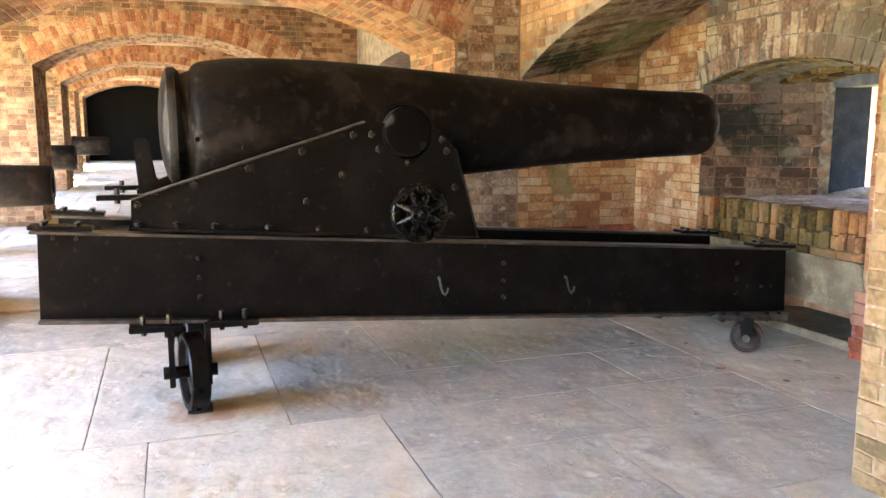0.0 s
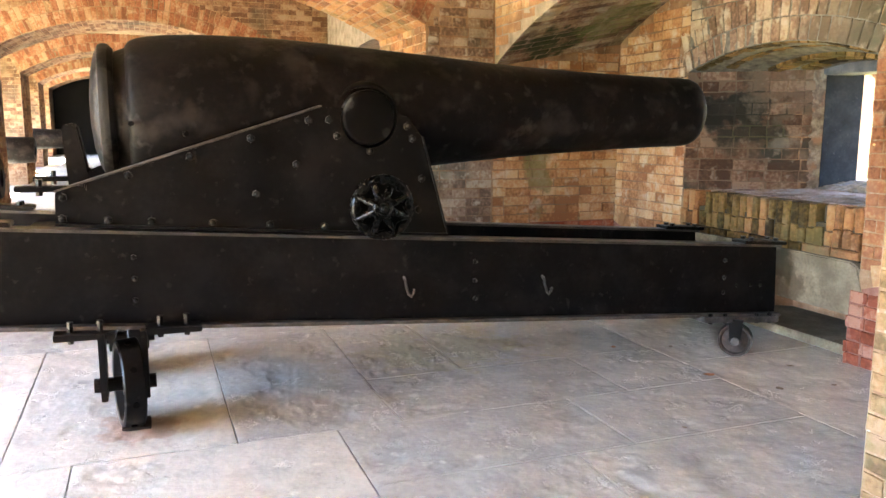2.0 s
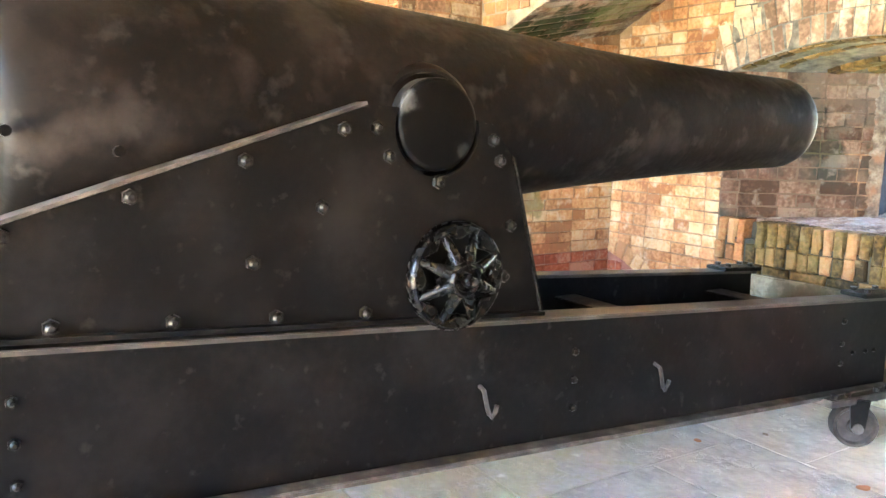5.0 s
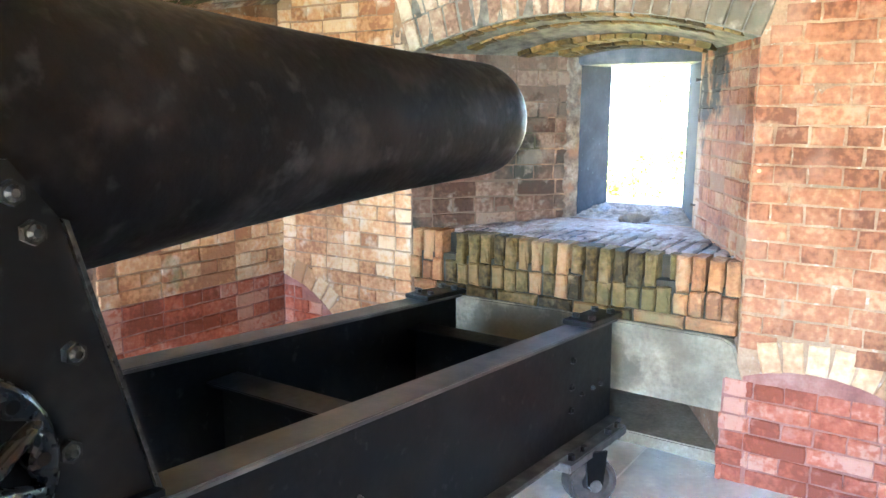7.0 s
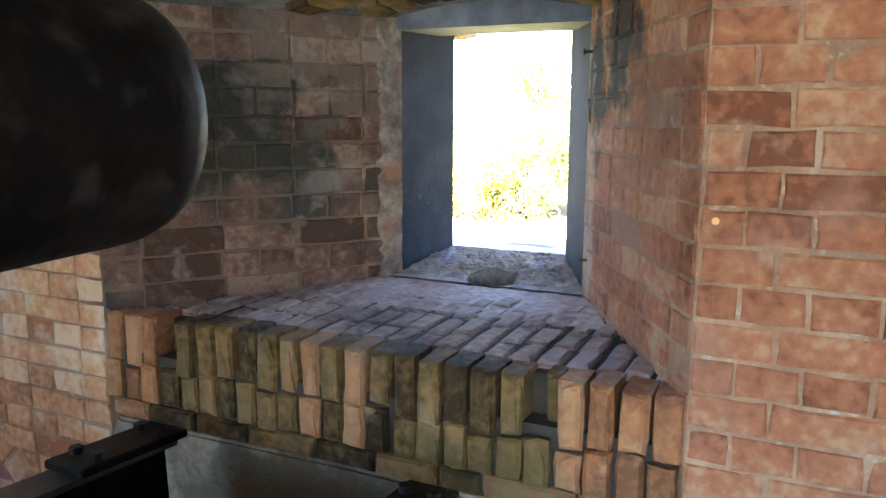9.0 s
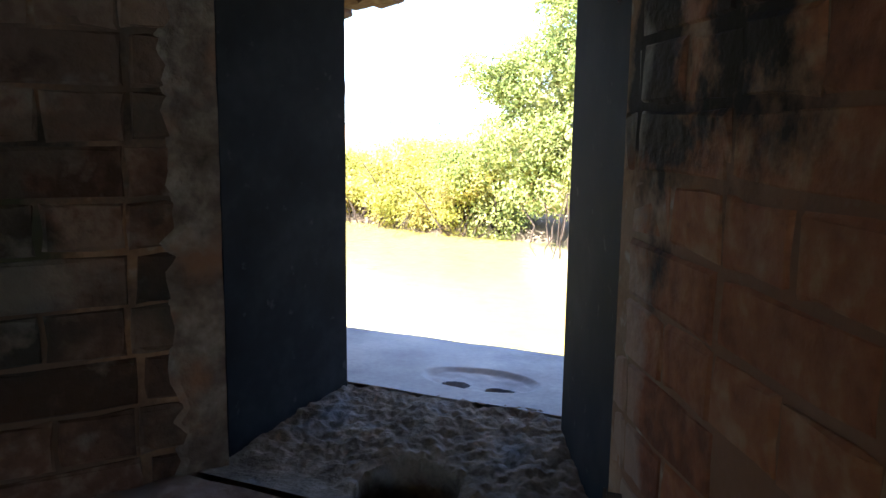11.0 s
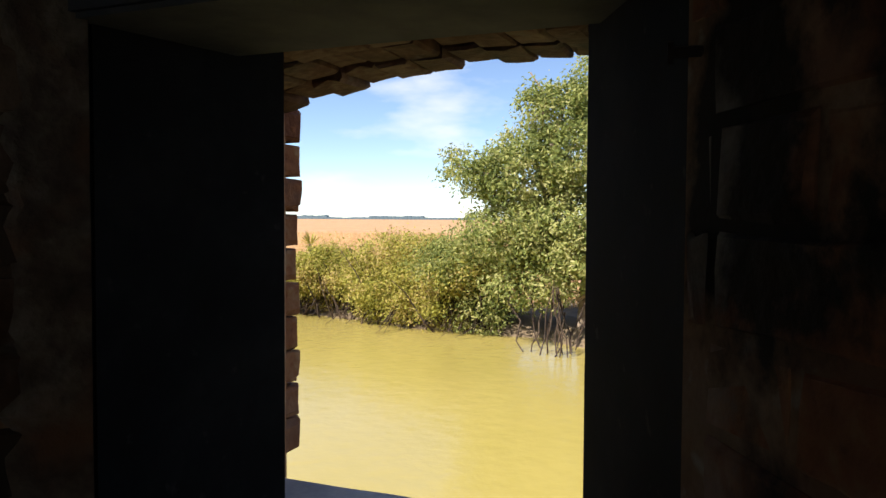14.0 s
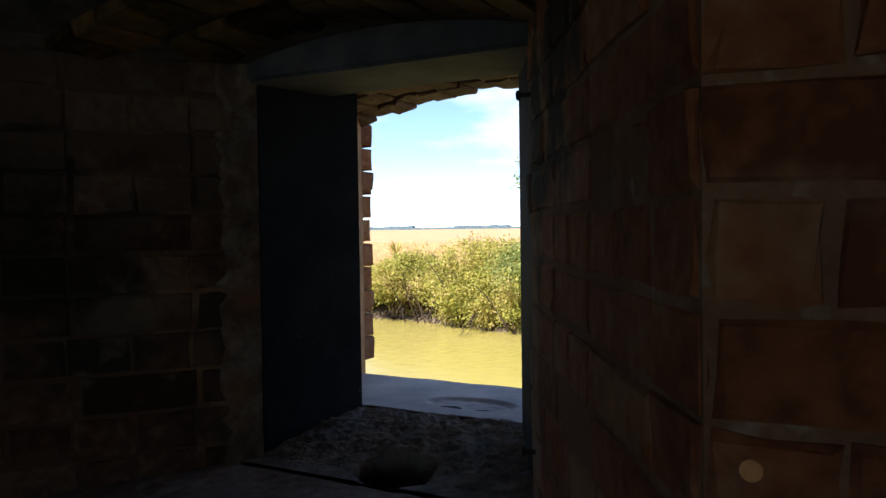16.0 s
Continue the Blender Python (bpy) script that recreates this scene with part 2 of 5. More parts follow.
MORTAR_DARK = material("damp_mortar", [(0.12, 0.09, 0.065), (0.22, 0.17, 0.125), (0.30, 0.24, 0.19)], 9.0, 0.95, 0, 0.6, 120.0)
RENDER = material("crumbling_render", [(0.07, 0.05, 0.038), (0.16, 0.125, 0.095), (0.30, 0.26, 0.21)], 22.0, 0.95, 0, 1.0, 90.0, stain=(0.22, 0.12, 0.07), stain_scale=9.0, stain_at=(0.55, 0.68), fine_dist=0.01)
RED_MORTAR = material("red_washed_mortar", [(0.14, 0.048, 0.033), (0.20, 0.080, 0.057), (0.27, 0.14, 0.105)], 10.0, 0.95, 0, 0.6, 100.0)
PLASTER = material("old_limewash", [(0.22, 0.16, 0.11), (0.34, 0.25, 0.17), (0.46, 0.37, 0.27)], 3.0, 0.9, 0, 0.5, 60.0, stain=(0.18, 0.14, 0.09))
CONCRETE = material("concrete", [(0.135, 0.105, 0.066), (0.20, 0.162, 0.105), (0.27, 0.225, 0.155)], 7.0, 0.92, 0, 0.8, 60.0, grain=0.8, spots=[((FRONT_X, 4.40, 0.45), (0.4, 0.40, 0.13), (0.065, 0.058, 0.03), 0.8), ((FRONT_X, 4.15, 0.33), (0.4, 0.22, 0.08), (0.08, 0.06, 0.035), 0.6)], stain=(0.10, 0.08, 0.05), stain_scale=2.5, stain_at=(0.5, 0.7))
ROUGH_STONE = material("broken_concrete", [(0.08, 0.066, 0.05), (0.17, 0.138, 0.105), (0.29, 0.24, 0.19)], 26.0, 0.95, 0, 1.0, 120.0, fine_dist=0.01, stain=(0.15, 0.16, 0.18), stain_scale=8.0, stain_at=(0.55, 0.68),
                       # brown deposit in the socket, made near-black to stand in for its shade
                       spots=[((4.447, 4.214, 0.77), (0.10, 0.10, 0.075), (0.030, 0.021, 0.014), 0.95)])
SILL_STONE = material("slate_blue_sill", [(0.19, 0.195, 0.225), (0.31, 0.315, 0.345), (0.45, 0.45, 0.46)], 7.0, 0.75, 0, 0.35, 90.0)
FLAG_C = [(0.31, 0.305, 0.275), (0.39, 0.385, 0.345), (0.45, 0.435, 0.38), (0.52, 0.485, 0.40)]
FLOOR_SPOTS = [((0.15, 3.9, 0.0), (0.16, 0.14, 0.1), (0.28, 0.15, 0.08), 0.6), ((1.75, 4.6, 0.0), (0.5, 0.35, 0.1), (0.26, 0.26, 0.14), 0.5), ((0.9, 4.7, 0.0), (0.3, 0.4, 0.1), (0.22, 0.21, 0.18), 0.5)]
FLAG_GREY_C = [(0.275, 0.278, 0.262), (0.335, 0.336, 0.315), (0.385, 0.380, 0.350), (0.43, 0.415, 0.375)]
FLAG_TAN_C = [(0.35, 0.338, 0.298), (0.42, 0.402, 0.352), (0.475, 0.452, 0.395), (0.53, 0.502, 0.435)]


def flag_stone(name, colours, pale):
    return material(name, colours, 6.0, 0.62, 0, 1.0, 30.0, "object", 0.22, tuple(c * 0.72 for c in colours[0]), 3.4, (0.60, 0.76), fine_dist=0.006, flake=0.5, grain=0.6,
                    flecks=(pale, 16.0, (0.60, 0.74)), spots=FLOOR_SPOTS)


FLAG_GREY = flag_stone("grey_flagstone", FLAG_GREY_C, (0.50, 0.49, 0.455))
FLAG_TAN = flag_stone("tan_flagstone", FLAG_TAN_C, (0.58, 0.55, 0.48))
FLAG_FAR = material("flagstone_joined", FLAG_C, 5.0, 0.62, 0, 1.0, 26.0, "island", 0.40,
                    (0.27, 0.26, 0.225), 2.6, (0.58, 0.74), fine_dist=0.010, flake=0.55, grain=0.7, flecks=((0.56, 0.55, 0.515), 7.0, (0.56, 0.70)), spots=FLOOR_SPOTS)
JOINT = material("floor_joint", [(0.05, 0.045, 0.036), (0.20, 0.18, 0.15)], 20.0, 0.95, 0, 0.6)
IRON = material("black_painted_iron", [(0.0018, 0.0016, 0.0016), (0.0039, 0.0035, 0.0033), (0.0095, 0.0083, 0.0077)], 5.0, 0.36, 0, 0.22, 40.0,
                stain=(0.0115, 0.0100, 0.0093), stain_scale=4.0, stain_at=(0.56, 0.72), rough_spread=0.14, fine_dist=0.002, spec=0.09, flecks=((0.022, 0.020, 0.018), 24.0, (0.63, 0.75)))
BARREL = material("black_gun_iron", [(0.0022, 0.0017, 0.0015), (0.0047, 0.0036, 0.0031), (0.012, 0.0090, 0.0076)], 5.0, 0.55, 0, 0.7, 40.0,
                  stain=(0.021, 0.0160, 0.0138), stain_scale=6.0, stain_at=(0.53, 0.68), rough_spread=0.16, fine_dist=0.003, spec=0.08, flecks=((0.026, 0.023, 0.021), 14.0, (0.58, 0.74)),
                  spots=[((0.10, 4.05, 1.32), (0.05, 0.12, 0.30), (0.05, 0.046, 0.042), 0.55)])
CHIPPED = material("chipped_black_paint", [(0.006, 0.0055, 0.005), (0.03, 0.029, 0.028), (0.075, 0.072, 0.07)], 22.0, 0.40, 0, 0.4, 60.0, spec=0.2)
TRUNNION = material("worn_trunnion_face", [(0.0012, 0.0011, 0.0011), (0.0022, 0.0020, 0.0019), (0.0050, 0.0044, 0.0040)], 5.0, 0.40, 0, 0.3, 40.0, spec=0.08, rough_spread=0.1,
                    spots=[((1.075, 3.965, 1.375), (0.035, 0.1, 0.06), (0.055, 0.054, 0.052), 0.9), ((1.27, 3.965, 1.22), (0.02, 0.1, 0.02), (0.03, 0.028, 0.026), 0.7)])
WHEEL_IRON = material("glossy_black_iron", [(0.0018, 0.0017, 0.0016), (0.0034, 0.0031, 0.003), (0.009, 0.0085, 0.008)], 14.0, 0.27, 0, 0.35, 50.0, spec=0.16, rough_spread=0.12, flecks=((0.045, 0.028, 0.02), 26.0, (0.60, 0.72)))
BOLT_IRON = material("rubbed_bolt_iron", [(0.004, 0.0036, 0.0033), (0.010, 0.009, 0.008), (0.03, 0.027, 0.025)], 60.0, 0.30, 0, 0.3, 90.0, spec=0.16)
RAIL_TOP = material("worn_rail_top", [(0.022, 0.020, 0.018), (0.05, 0.044, 0.038), (0.10, 0.088, 0.075)], 9.0, 0.36, 0.2, 0.15, 60.0)
WORN = material("worn_iron_edge", [(0.02, 0.018, 0.016), (0.07, 0.06, 0.053), (0.16, 0.14, 0.125)], 14.0, 0.5, 0.3, 0.3, 60.0)
PLATE = material("blue_grey_iron", [(0.0075, 0.0098, 0.013), (0.013, 0.0168, 0.0225), (0.027, 0.032, 0.038)], 6.0, 0.85, 0, 0.3, 50.0, spec=0.08, flecks=((0.04, 0.045, 0.05), 40.0, (0.66, 0.74)))
RUST = material("rusty_iron", [(0.012, 0.009, 0.008), (0.03, 0.02, 0.016), (0.075, 0.052, 0.04)], 12.0, 0.75, 0.2, 0.5, 60.0)
WATER = material("murky_moat_water", [(0.325, 0.272, 0.075), (0.365, 0.30, 0.095)], 0.15, 0.16, 0, 0.35, 3.0, rough_spread=0.05, fine_dist=0.10, spec=0.5)
LEAF = material("mangrove_leaf", [(0.12, 0.155, 0.05), (0.23, 0.28, 0.085), (0.36, 0.38, 0.13), (0.48, 0.46, 0.21)], 0.8, 0.6, 0, 0.1, 6.0, "island", 0.45, spec=0.15)
LEAF_DRY = material("yellow_green_leaf", [(0.22, 0.23, 0.045), (0.35, 0.345, 0.075), (0.45, 0.40, 0.11), (0.50, 0.38, 0.17)], 0.8, 0.65, 0, 0.1, 6.0, "island", 0.45, spec=0.15)
BARK_DARK = material("wet_dark_bark", [(0.02, 0.012, 0.008), (0.045, 0.028, 0.018), (0.085, 0.052, 0.034)], 14.0, 0.9, 0, 0.6, 60.0)
BARK = material("grey_bark", [(0.10, 0.075, 0.055), (0.22, 0.17, 0.13), (0.34, 0.28, 0.22)], 14.0, 0.9, 0, 0.6, 60.0)
for leafy in (LEAF, LEAF_DRY):                  # thin leaves let some sun through
    n, l = leafy.node_tree.nodes, leafy.node_tree.links
    tr, mx = n.new("ShaderNodeBsdfTranslucent"), n.new("ShaderNodeMixShader")
    b = n["Principled BSDF"]
    b.inputs["Specular IOR Level"].default_value = 0.15
    l.new(b.inputs["Base Color"].links[0].from_socket, tr.inputs["Color"])
    mx.inputs["Fac"].default_value = 0.42
    l.new(b.outputs[0], mx.inputs[1])
    l.new(tr.outputs[0], mx.inputs[2])
    l.new(mx.outputs[0], n["Material Output"].inputs["Surface"])
MARSH = material("dry_marsh", [(0.30, 0.17, 0.085), (0.40, 0.235, 0.12), (0.46, 0.29, 0.16)], 0.25, 0.95, 0, 0.4, 3.0)
MUD = material("bank_mud", [(0.10, 0.075, 0.045), (0.19, 0.14, 0.09)], 2.0, 0.9, 0, 0.6, 20.0)
GRASS = material("tan_marsh_grass", [(0.33, 0.20, 0.09), (0.44, 0.27, 0.13), (0.50, 0.34, 0.18)], 0.6, 0.8, 0, 0.1, 5.0, "island", 0.6)
# distance haze is put into the woods' blue colour
FAR_WOOD = material("haze_blue_woodland", [(0.07, 0.12, 0.16), (0.11, 0.17, 0.21)], 0.02, 0.9, 0, 0.1, 0.2)
COURT = material("worn_grass_court", [(0.06, 0.075, 0.028), (0.11, 0.115, 0.05), (0.19, 0.17, 0.10)], 0.6, 0.95, 0, 0.5, 12.0)
# near-black colour standing in for darkness, on the end wall and hole discs
DARK = material("near_black_darkness", [(0.002, 0.002, 0.002), (0.005, 0.0045, 0.004)], 3.0, 0.95, spec=0.05)
# dirt in the joints, taken near-black to supply the gaps' shade as well
PAVE_BED = material("grimy_shaded_sill_mortar", [(0.006, 0.005, 0.0045), (0.011, 0.0095, 0.0085), (0.026, 0.023, 0.021)], 16.0, 0.95, 0, 0.8, 90.0)
# the sky's blue-grey reflection is put into the lintel's base colour
LINTEL = material("sky_tinted_lintel", [(0.05, 0.056, 0.066), (0.085, 0.092, 0.105), (0.13, 0.135, 0.145)], 9.0, 0.85, 0, 0.4, 50.0, spec=0.2)
PAINT_DOT = material("orange_paint_dab", [(0.62, 0.30, 0.10), (0.72, 0.40, 0.16)], 40.0, 0.7)
DRY_LEAF = material("dry_brown_leaf", [(0.28, 0.10, 0.04), (0.42, 0.18, 0.07)], 40.0, 0.7)


# ---- mesh helpers ----
def mesh_of(name, bm, mat, smooth=False):
    me = bpy.data.meshes.new(name)
    bm.normal_update()
    bm.to_mesh(me)
    bm.free()
    me.materials.append(mat)
    if smooth:
        me.polygons.foreach_set("use_smooth", [True] * len(me.polygons))
        me.set_sharp_from_angle(angle=radians(38))
    return me


def part(name, bm, mat, parent, label="", smooth=False):
    ob = new(name, mesh_of(name, bm, mat, smooth))
    ob.parent = parent
    return tagged(ob, label) if label else ob


def thing(name, label, category, place=(0, 0, 0), group="", kind=""):
    ob = new(name)
    ob.location = place
    return tagged(ob, label, category, group, kind)


def structure(name, bm, mat, label, category="wall", smooth=False):
    return tagged(new(name, mesh_of(name, bm, mat, smooth)), label, category, "", "structure")


def prism(bm, outline, axis, lo, hi, bevel=0.0):
    """A plate: an outline of 2D points pushed from lo to hi along axis ('x', 'y' or 'z')."""
    def at(p, h):
        return {"x": (h, p[0], p[1]), "y": (p[0], h, p[1]), "z": (p[0], p[1], h)}[axis]
    a = [bm.verts.new(at(p, lo)) for p in outline]
    b = [bm.verts.new(at(p, hi)) for p in outline]
    faces = [bm.faces.new(a), bm.faces.new(b[::-1])]
    for k in range(len(a)):
        faces.append(bm.faces.new((a[k], b[k], b[(k + 1) % len(a)], a[(k + 1) % len(a)])))
    bmesh.ops.recalc_face_normals(bm, faces=faces)
    if bevel:
        edges = {e for f in faces for e in f.edges}
        bmesh.ops.bevel(bm, geom=list(edges), offset=bevel, segments=2, affect="EDGES", clamp_overlap=True)
    return bm


def block(bm, x0, x1, y0, y1, z0, z1, bevel=0.0):
    return prism(bm, [(x0, y0), (x1, y0), (x1, y1), (x0, y1)], "z", z0, z1, bevel)


def rod(bm, a, b, r, sides=12, r2=None):
    a, b = Vector(a), Vector(b)
    d = b - a
    m = Matrix.Translation((a + b) / 2) @ d.to_track_quat("Z", "Y").to_matrix().to_4x4()
    bmesh.ops.create_cone(bm, cap_ends=True, segments=sides, radius1=r, radius2=r if r2 is None else r2, depth=d.length, matrix=m)
    return bm


def tube(bm, points, r, sides=8):
    """A bent round bar through the points, as one skin."""
    pts = [Vector(p) for p in points]
    rings = []
    for k, p in enumerate(pts):
        d = (pts[min(k + 1, len(pts) - 1)] - pts[max(k - 1, 0)]).normalized()
        a = d.cross(Vector((1, 0, 0)))
        a = a.normalized() if a.length > 0.1 else d.orthogonal().normalized()
        c = d.cross(a)
        rings.append([bm.verts.new(p + (a * math.cos(2 * math.pi * j / sides) + c * math.sin(2 * math.pi * j / sides)) * r) for j in range(sides)])
    for p, q in zip(rings, rings[1:]):
        for j in range(sides):
            bm.faces.new((p[j], p[(j + 1) % sides], q[(j + 1) % sides], q[j]))
    bm.faces.new(rings[0])
    bm.faces.new(rings[-1][::-1])
    bmesh.ops.recalc_face_normals(bm, faces=bm.faces[:])
    return bm


def lathe(bm, profile, sides=64, m=Matrix.Identity(4)):
    """Turns (x, radius) points round the X axis; ends with radius 0 are closed to a point."""
    rings = []
    for x, r in profile:
        if r < 1e-5:
            rings.append([bm.verts.new(m @ Vector((x, 0, 0)))])
        else:
            rings.append([bm.verts.new(m @ Vector((x, r * math.cos(2 * math.pi * k / sides), r * math.sin(2 * math.pi * k / sides)))) for k in range(sides)])
    for p, q in zip(rings, rings[1:]):
        for k in range(sides):
            a, b = p[k % len(p)], p[(k + 1) % len(p)]
            c, d = q[(k + 1) % len(q)], q[k % len(q)]
            vs = [v for j, v in enumerate((a, b, c, d)) if v not in (a, b, c, d)[:j]]
            if len(vs) > 2:
                bm.faces.new(vs)
    bmesh.ops.recalc_face_normals(bm, faces=bm.faces[:])
    return bm


def smooth_curve(points, steps=8):
    """A Catmull-Rom line through (x, r) points, for turned profiles."""
    out = []
    p = [points[0], *points, points[-1]]
    for k in range(1, len(p) - 2):
        for s in range(steps):
            u = s / steps
            out.append(tuple(0.5 * (2 * p[k][c] + (p[k + 1][c] - p[k - 1][c]) * u + (2 * p[k - 1][c] - 5 * p[k][c] + 4 * p[k + 1][c] - p[k + 2][c]) * u * u
                             + (3 * p[k][c] - p[k - 1][c] - 3 * p[k + 1][c] + p[k + 2][c]) * u ** 3) for c in (0, 1)))
    return out + [points[-1]]


def grid_sheet(bm, x0, x1, y0, y1, nx, ny, height, corner=None):
    """An uneven sheet; corner(u, v) may give the plan place of each knot."""
    rows = []
    for i in range(nx + 1):
        row = []
        for j in range(ny + 1):
            x, y = (x0 + (x1 - x0) * i / nx, y0 + (y1 - y0) * j / ny) if corner is None else corner(i / nx, j / ny)
            row.append(bm.verts.new((x, y, height(x, y))))
        rows.append(row)
    for i in range(nx):
        for j in range(ny):
            bm.faces.new((rows[i][j], rows[i + 1][j], rows[i + 1][j + 1], rows[i][j + 1]))
    return bm


# ---- bricks ----
COURSE, JOINT_W = 0.0676, 0.008
brick_rng = random.Random(7)
brick_cache = {}


def brick_shape(length, height, proud, seed, back=0.02, chamfer=0.0035):
    """Corner points of a brick whose back lies in the wall: x along it, y out of the wall, z up."""
    r = random.Random(seed)
    a, h, c = length / 2, height / 2, chamfer
    q = 0.2 + 0.6 * r.random()
    plan = ((-1, -1), (2 * q - 1, -1), (1, -1), (1, 0.2), (1, 1), (1 - 2 * q, 1), (-1, 1), (-1, -0.2))
    def ring(y, inset, wob):
        chip = r.randrange(24)
        return [(sx * (a - inset * (2.6 if k == chip else 1)) + r.uniform(-wob, wob), y + r.uniform(-wob, wob) * 0.5 - (0.003 if k == chip else 0),
                 sz * (h - inset * (2.0 if k == chip else 1)) + r.uniform(-wob, wob)) for k, (sx, sz) in enumerate(plan)]
    verts = ring(-back, 0, 0) + ring(proud - c, 0, 0.0030) + (ring(proud - 0.3 * c, 0.35 * c, 0.0030) if c > 0.007 else []) + ring(proud, c, 0.0030)
    last = len(verts) - 8
    faces = [(k + o, (k + 1) % 8 + o, (k + 1) % 8 + o + 8, k + o + 8) for o in range(0, last, 8) for k in range(8)] + [tuple(range(last, last + 8))]
    return verts, faces


class Bricks:
    """Gathers the bricks of one surface, then builds the nearest as parts and joins the rest."""

    def __init__(self):
        self.items = []

    def add(self, m, length, height, proud=0.005, chamfer=0.0035, back=0.02):
        self.items.append((m, round(length, 2), round(height, 3), round(proud, 3), chamfer, back))

    def build(self, parent, mats, near=(2.6, 3.6, 1.2), most=290, name="brick"):
        items = sorted(self.items, key=lambda i: (i[0].translation - Vector(near)).length)
        for m, le, h, p, c, back in items[:most]:
            key = (le, h, p, c, back, brick_rng.randrange(4), mats[0].name)
            if key not in brick_cache:
                v, f = brick_shape(le, h, p, len(brick_cache), back, c)
                me = bpy.data.meshes.new(name)
                me.from_pydata(v, [], [q[::-1] for q in f])
                me.materials.append(mats[0])
                brick_cache[key] = me
            ob = new(name, brick_cache[key])
            ob.parent, ob.matrix_world = parent, m
        if len(items) > most:
            verts, faces = [], []
            for j, (m, le, h, p, c, back) in enumerate(items[most:]):
                v, f = brick_shape(le, h, p, j, back, c)
                o = len(verts)
                verts += [tuple(m @ Vector(q)) for q in v]
                faces += [tuple(k + o for k in q[::-1]) for q in f]
            me = bpy.data.meshes.new("brickwork")
            me.from_pydata(verts, [], faces)
            me.materials.append(mats[1])
            ob = new("brickwork", me)
            ob.parent = parent
            tagged(ob, kind="stuff")


def face_frame(origin, along, out, upward=(0, 0, 1)):
    """The frame of a wall face: x along it, y out of it, z up."""
    a, o, w = Vector(along).normalized(), Vector(out).normalized(), Vector(upward).normalized()
    return Matrix.Translation(origin) @ Matrix((a, o, w)).transposed().to_4x4()


def lay(bricks, m, u0, u1, z0, z1, allow=None, stretcher=0.213, seed=1, proud=0.005, wobble=0.0022, course=COURSE, first=0, bond="english", starts=None):
    """English bond (a course of stretchers, a course of headers) over a rectangle of the face m; allow(u, z) keeps bricks out of openings."""
    r = random.Random(seed)
    for row in range(int(round((z1 - z0) / course))):
        z = z0 + (row + 0.5) * course
        header = bond == "english" and (row + first) % 2
        step = stretcher / 2 if header else stretcher
        u = u0 - (step / 2 if not header else 0.0) - r.uniform(0, 0.02)
        if starts:
            u = u0 - starts[1 if header else 0] - r.uniform(0, 0.008)
        while u < u1:
            a, b = max(u, u0) + JOINT_W / 2, min(u + step, u1) - JOINT_W / 2
            u += step
            if allow:
                n = 9
                ok = [all(allow(a + (b - a) * k / (n - 1), z + s * course * 0.45) for s in (-1, 0, 1)) for k in range(n)] if b > a else [False]
                best, run = (0, -1), 0
                for k, v in enumerate(ok + [False]):
                    if v:
                        run += 1
                    else:
                        if run > best[0]:
                            best = (run, k)
                        run = 0
                if best[0] == 0:
                    continue
                a, b = a + (b - a) * max(0, best[1] - best[0]) / (n - 1 or 1), a + (b - a) * (best[1] - 1) / (n - 1 or 1)
            if b - a < 0.022:
                continue
            bricks.add(m @ Matrix.Translation(((a + b) / 2 + r.uniform(-wobble, wobble), r.uniform(-wobble, wobble), z + r.uniform(-wobble, wobble) * 0.5))
                       @ Matrix.Rotation(r.uniform(-0.008, 0.008), 4, "Y"), b - a, course - JOINT_W + r.choice((-0.002, 0, 0, 0.002)), proud + r.choice((-0.002, 0, 0, 0.002)))


def arch_of(half, spring, rise):
    """Centre height and radius of a segmental arch."""
    radius = (half * half + rise * rise) / (2 * rise)
    return spring + rise - radius, radius


def ring(bricks, m, cu, half, spring, rise, tall, thick=COURSE, rows=1, seed=3, proud=0.006):
    """Voussoirs of a segmental arch on the face m, in rows of headers."""
    r = random.Random(seed)
    cz, radius = arch_of(half, spring, rise)
    span = math.asin(min(1, half / radius))
    for row in range(rows):
        lo = radius + row * tall / rows
        count = max(3, int(round(2 * span * lo / thick)))
        for k in range(count):
            a = -span + 2 * span * (k + 0.5) / count
            mid = lo + tall / rows / 2
            bricks.add(m @ Matrix.Translation((cu + mid * math.sin(a), r.uniform(-0.003, 0.003), cz + mid * math.cos(a))) @ Matrix.Rotation(a + math.pi / 2, 4, "Y"),
                       tall / rows - JOINT_W, 2 * span * lo / count - JOINT_W * 0.8, proud + r.choice((-0.003, 0, 0.003)))


# ---- the plan ----
FRONT, OUTER = 3.727, 5.16                    # inner and outer face of the sea wall
NEAR_PIER, FAR_PIER = (1.19, 2.336), (5.851, 7.0)
REAR = -3.2                                   # the casemates open to the court here
GUN_Y = 4.33
EM_R, EM_L = 3.54, 5.02                       # embrasure at the inner face
TH_R, TH_L = (4.40, 3.926), (4.42, 4.51)      # throat, inner corners
SILL = 0.837


def floor_z(y):
    return max(0.0, 0.016 * (y - 4.2))


def vault_z(x, y):
    """Soffit of the low vault over the muzzle, which rises a little to the sea wall."""
    k = (x - 2.66) / (FRONT - 2.66)
    crown, radius = 2.11 + 0.21 * k, 3.95
    d = y - 4.09
    return crown - (radius - math.sqrt(radius * radius - d * d))


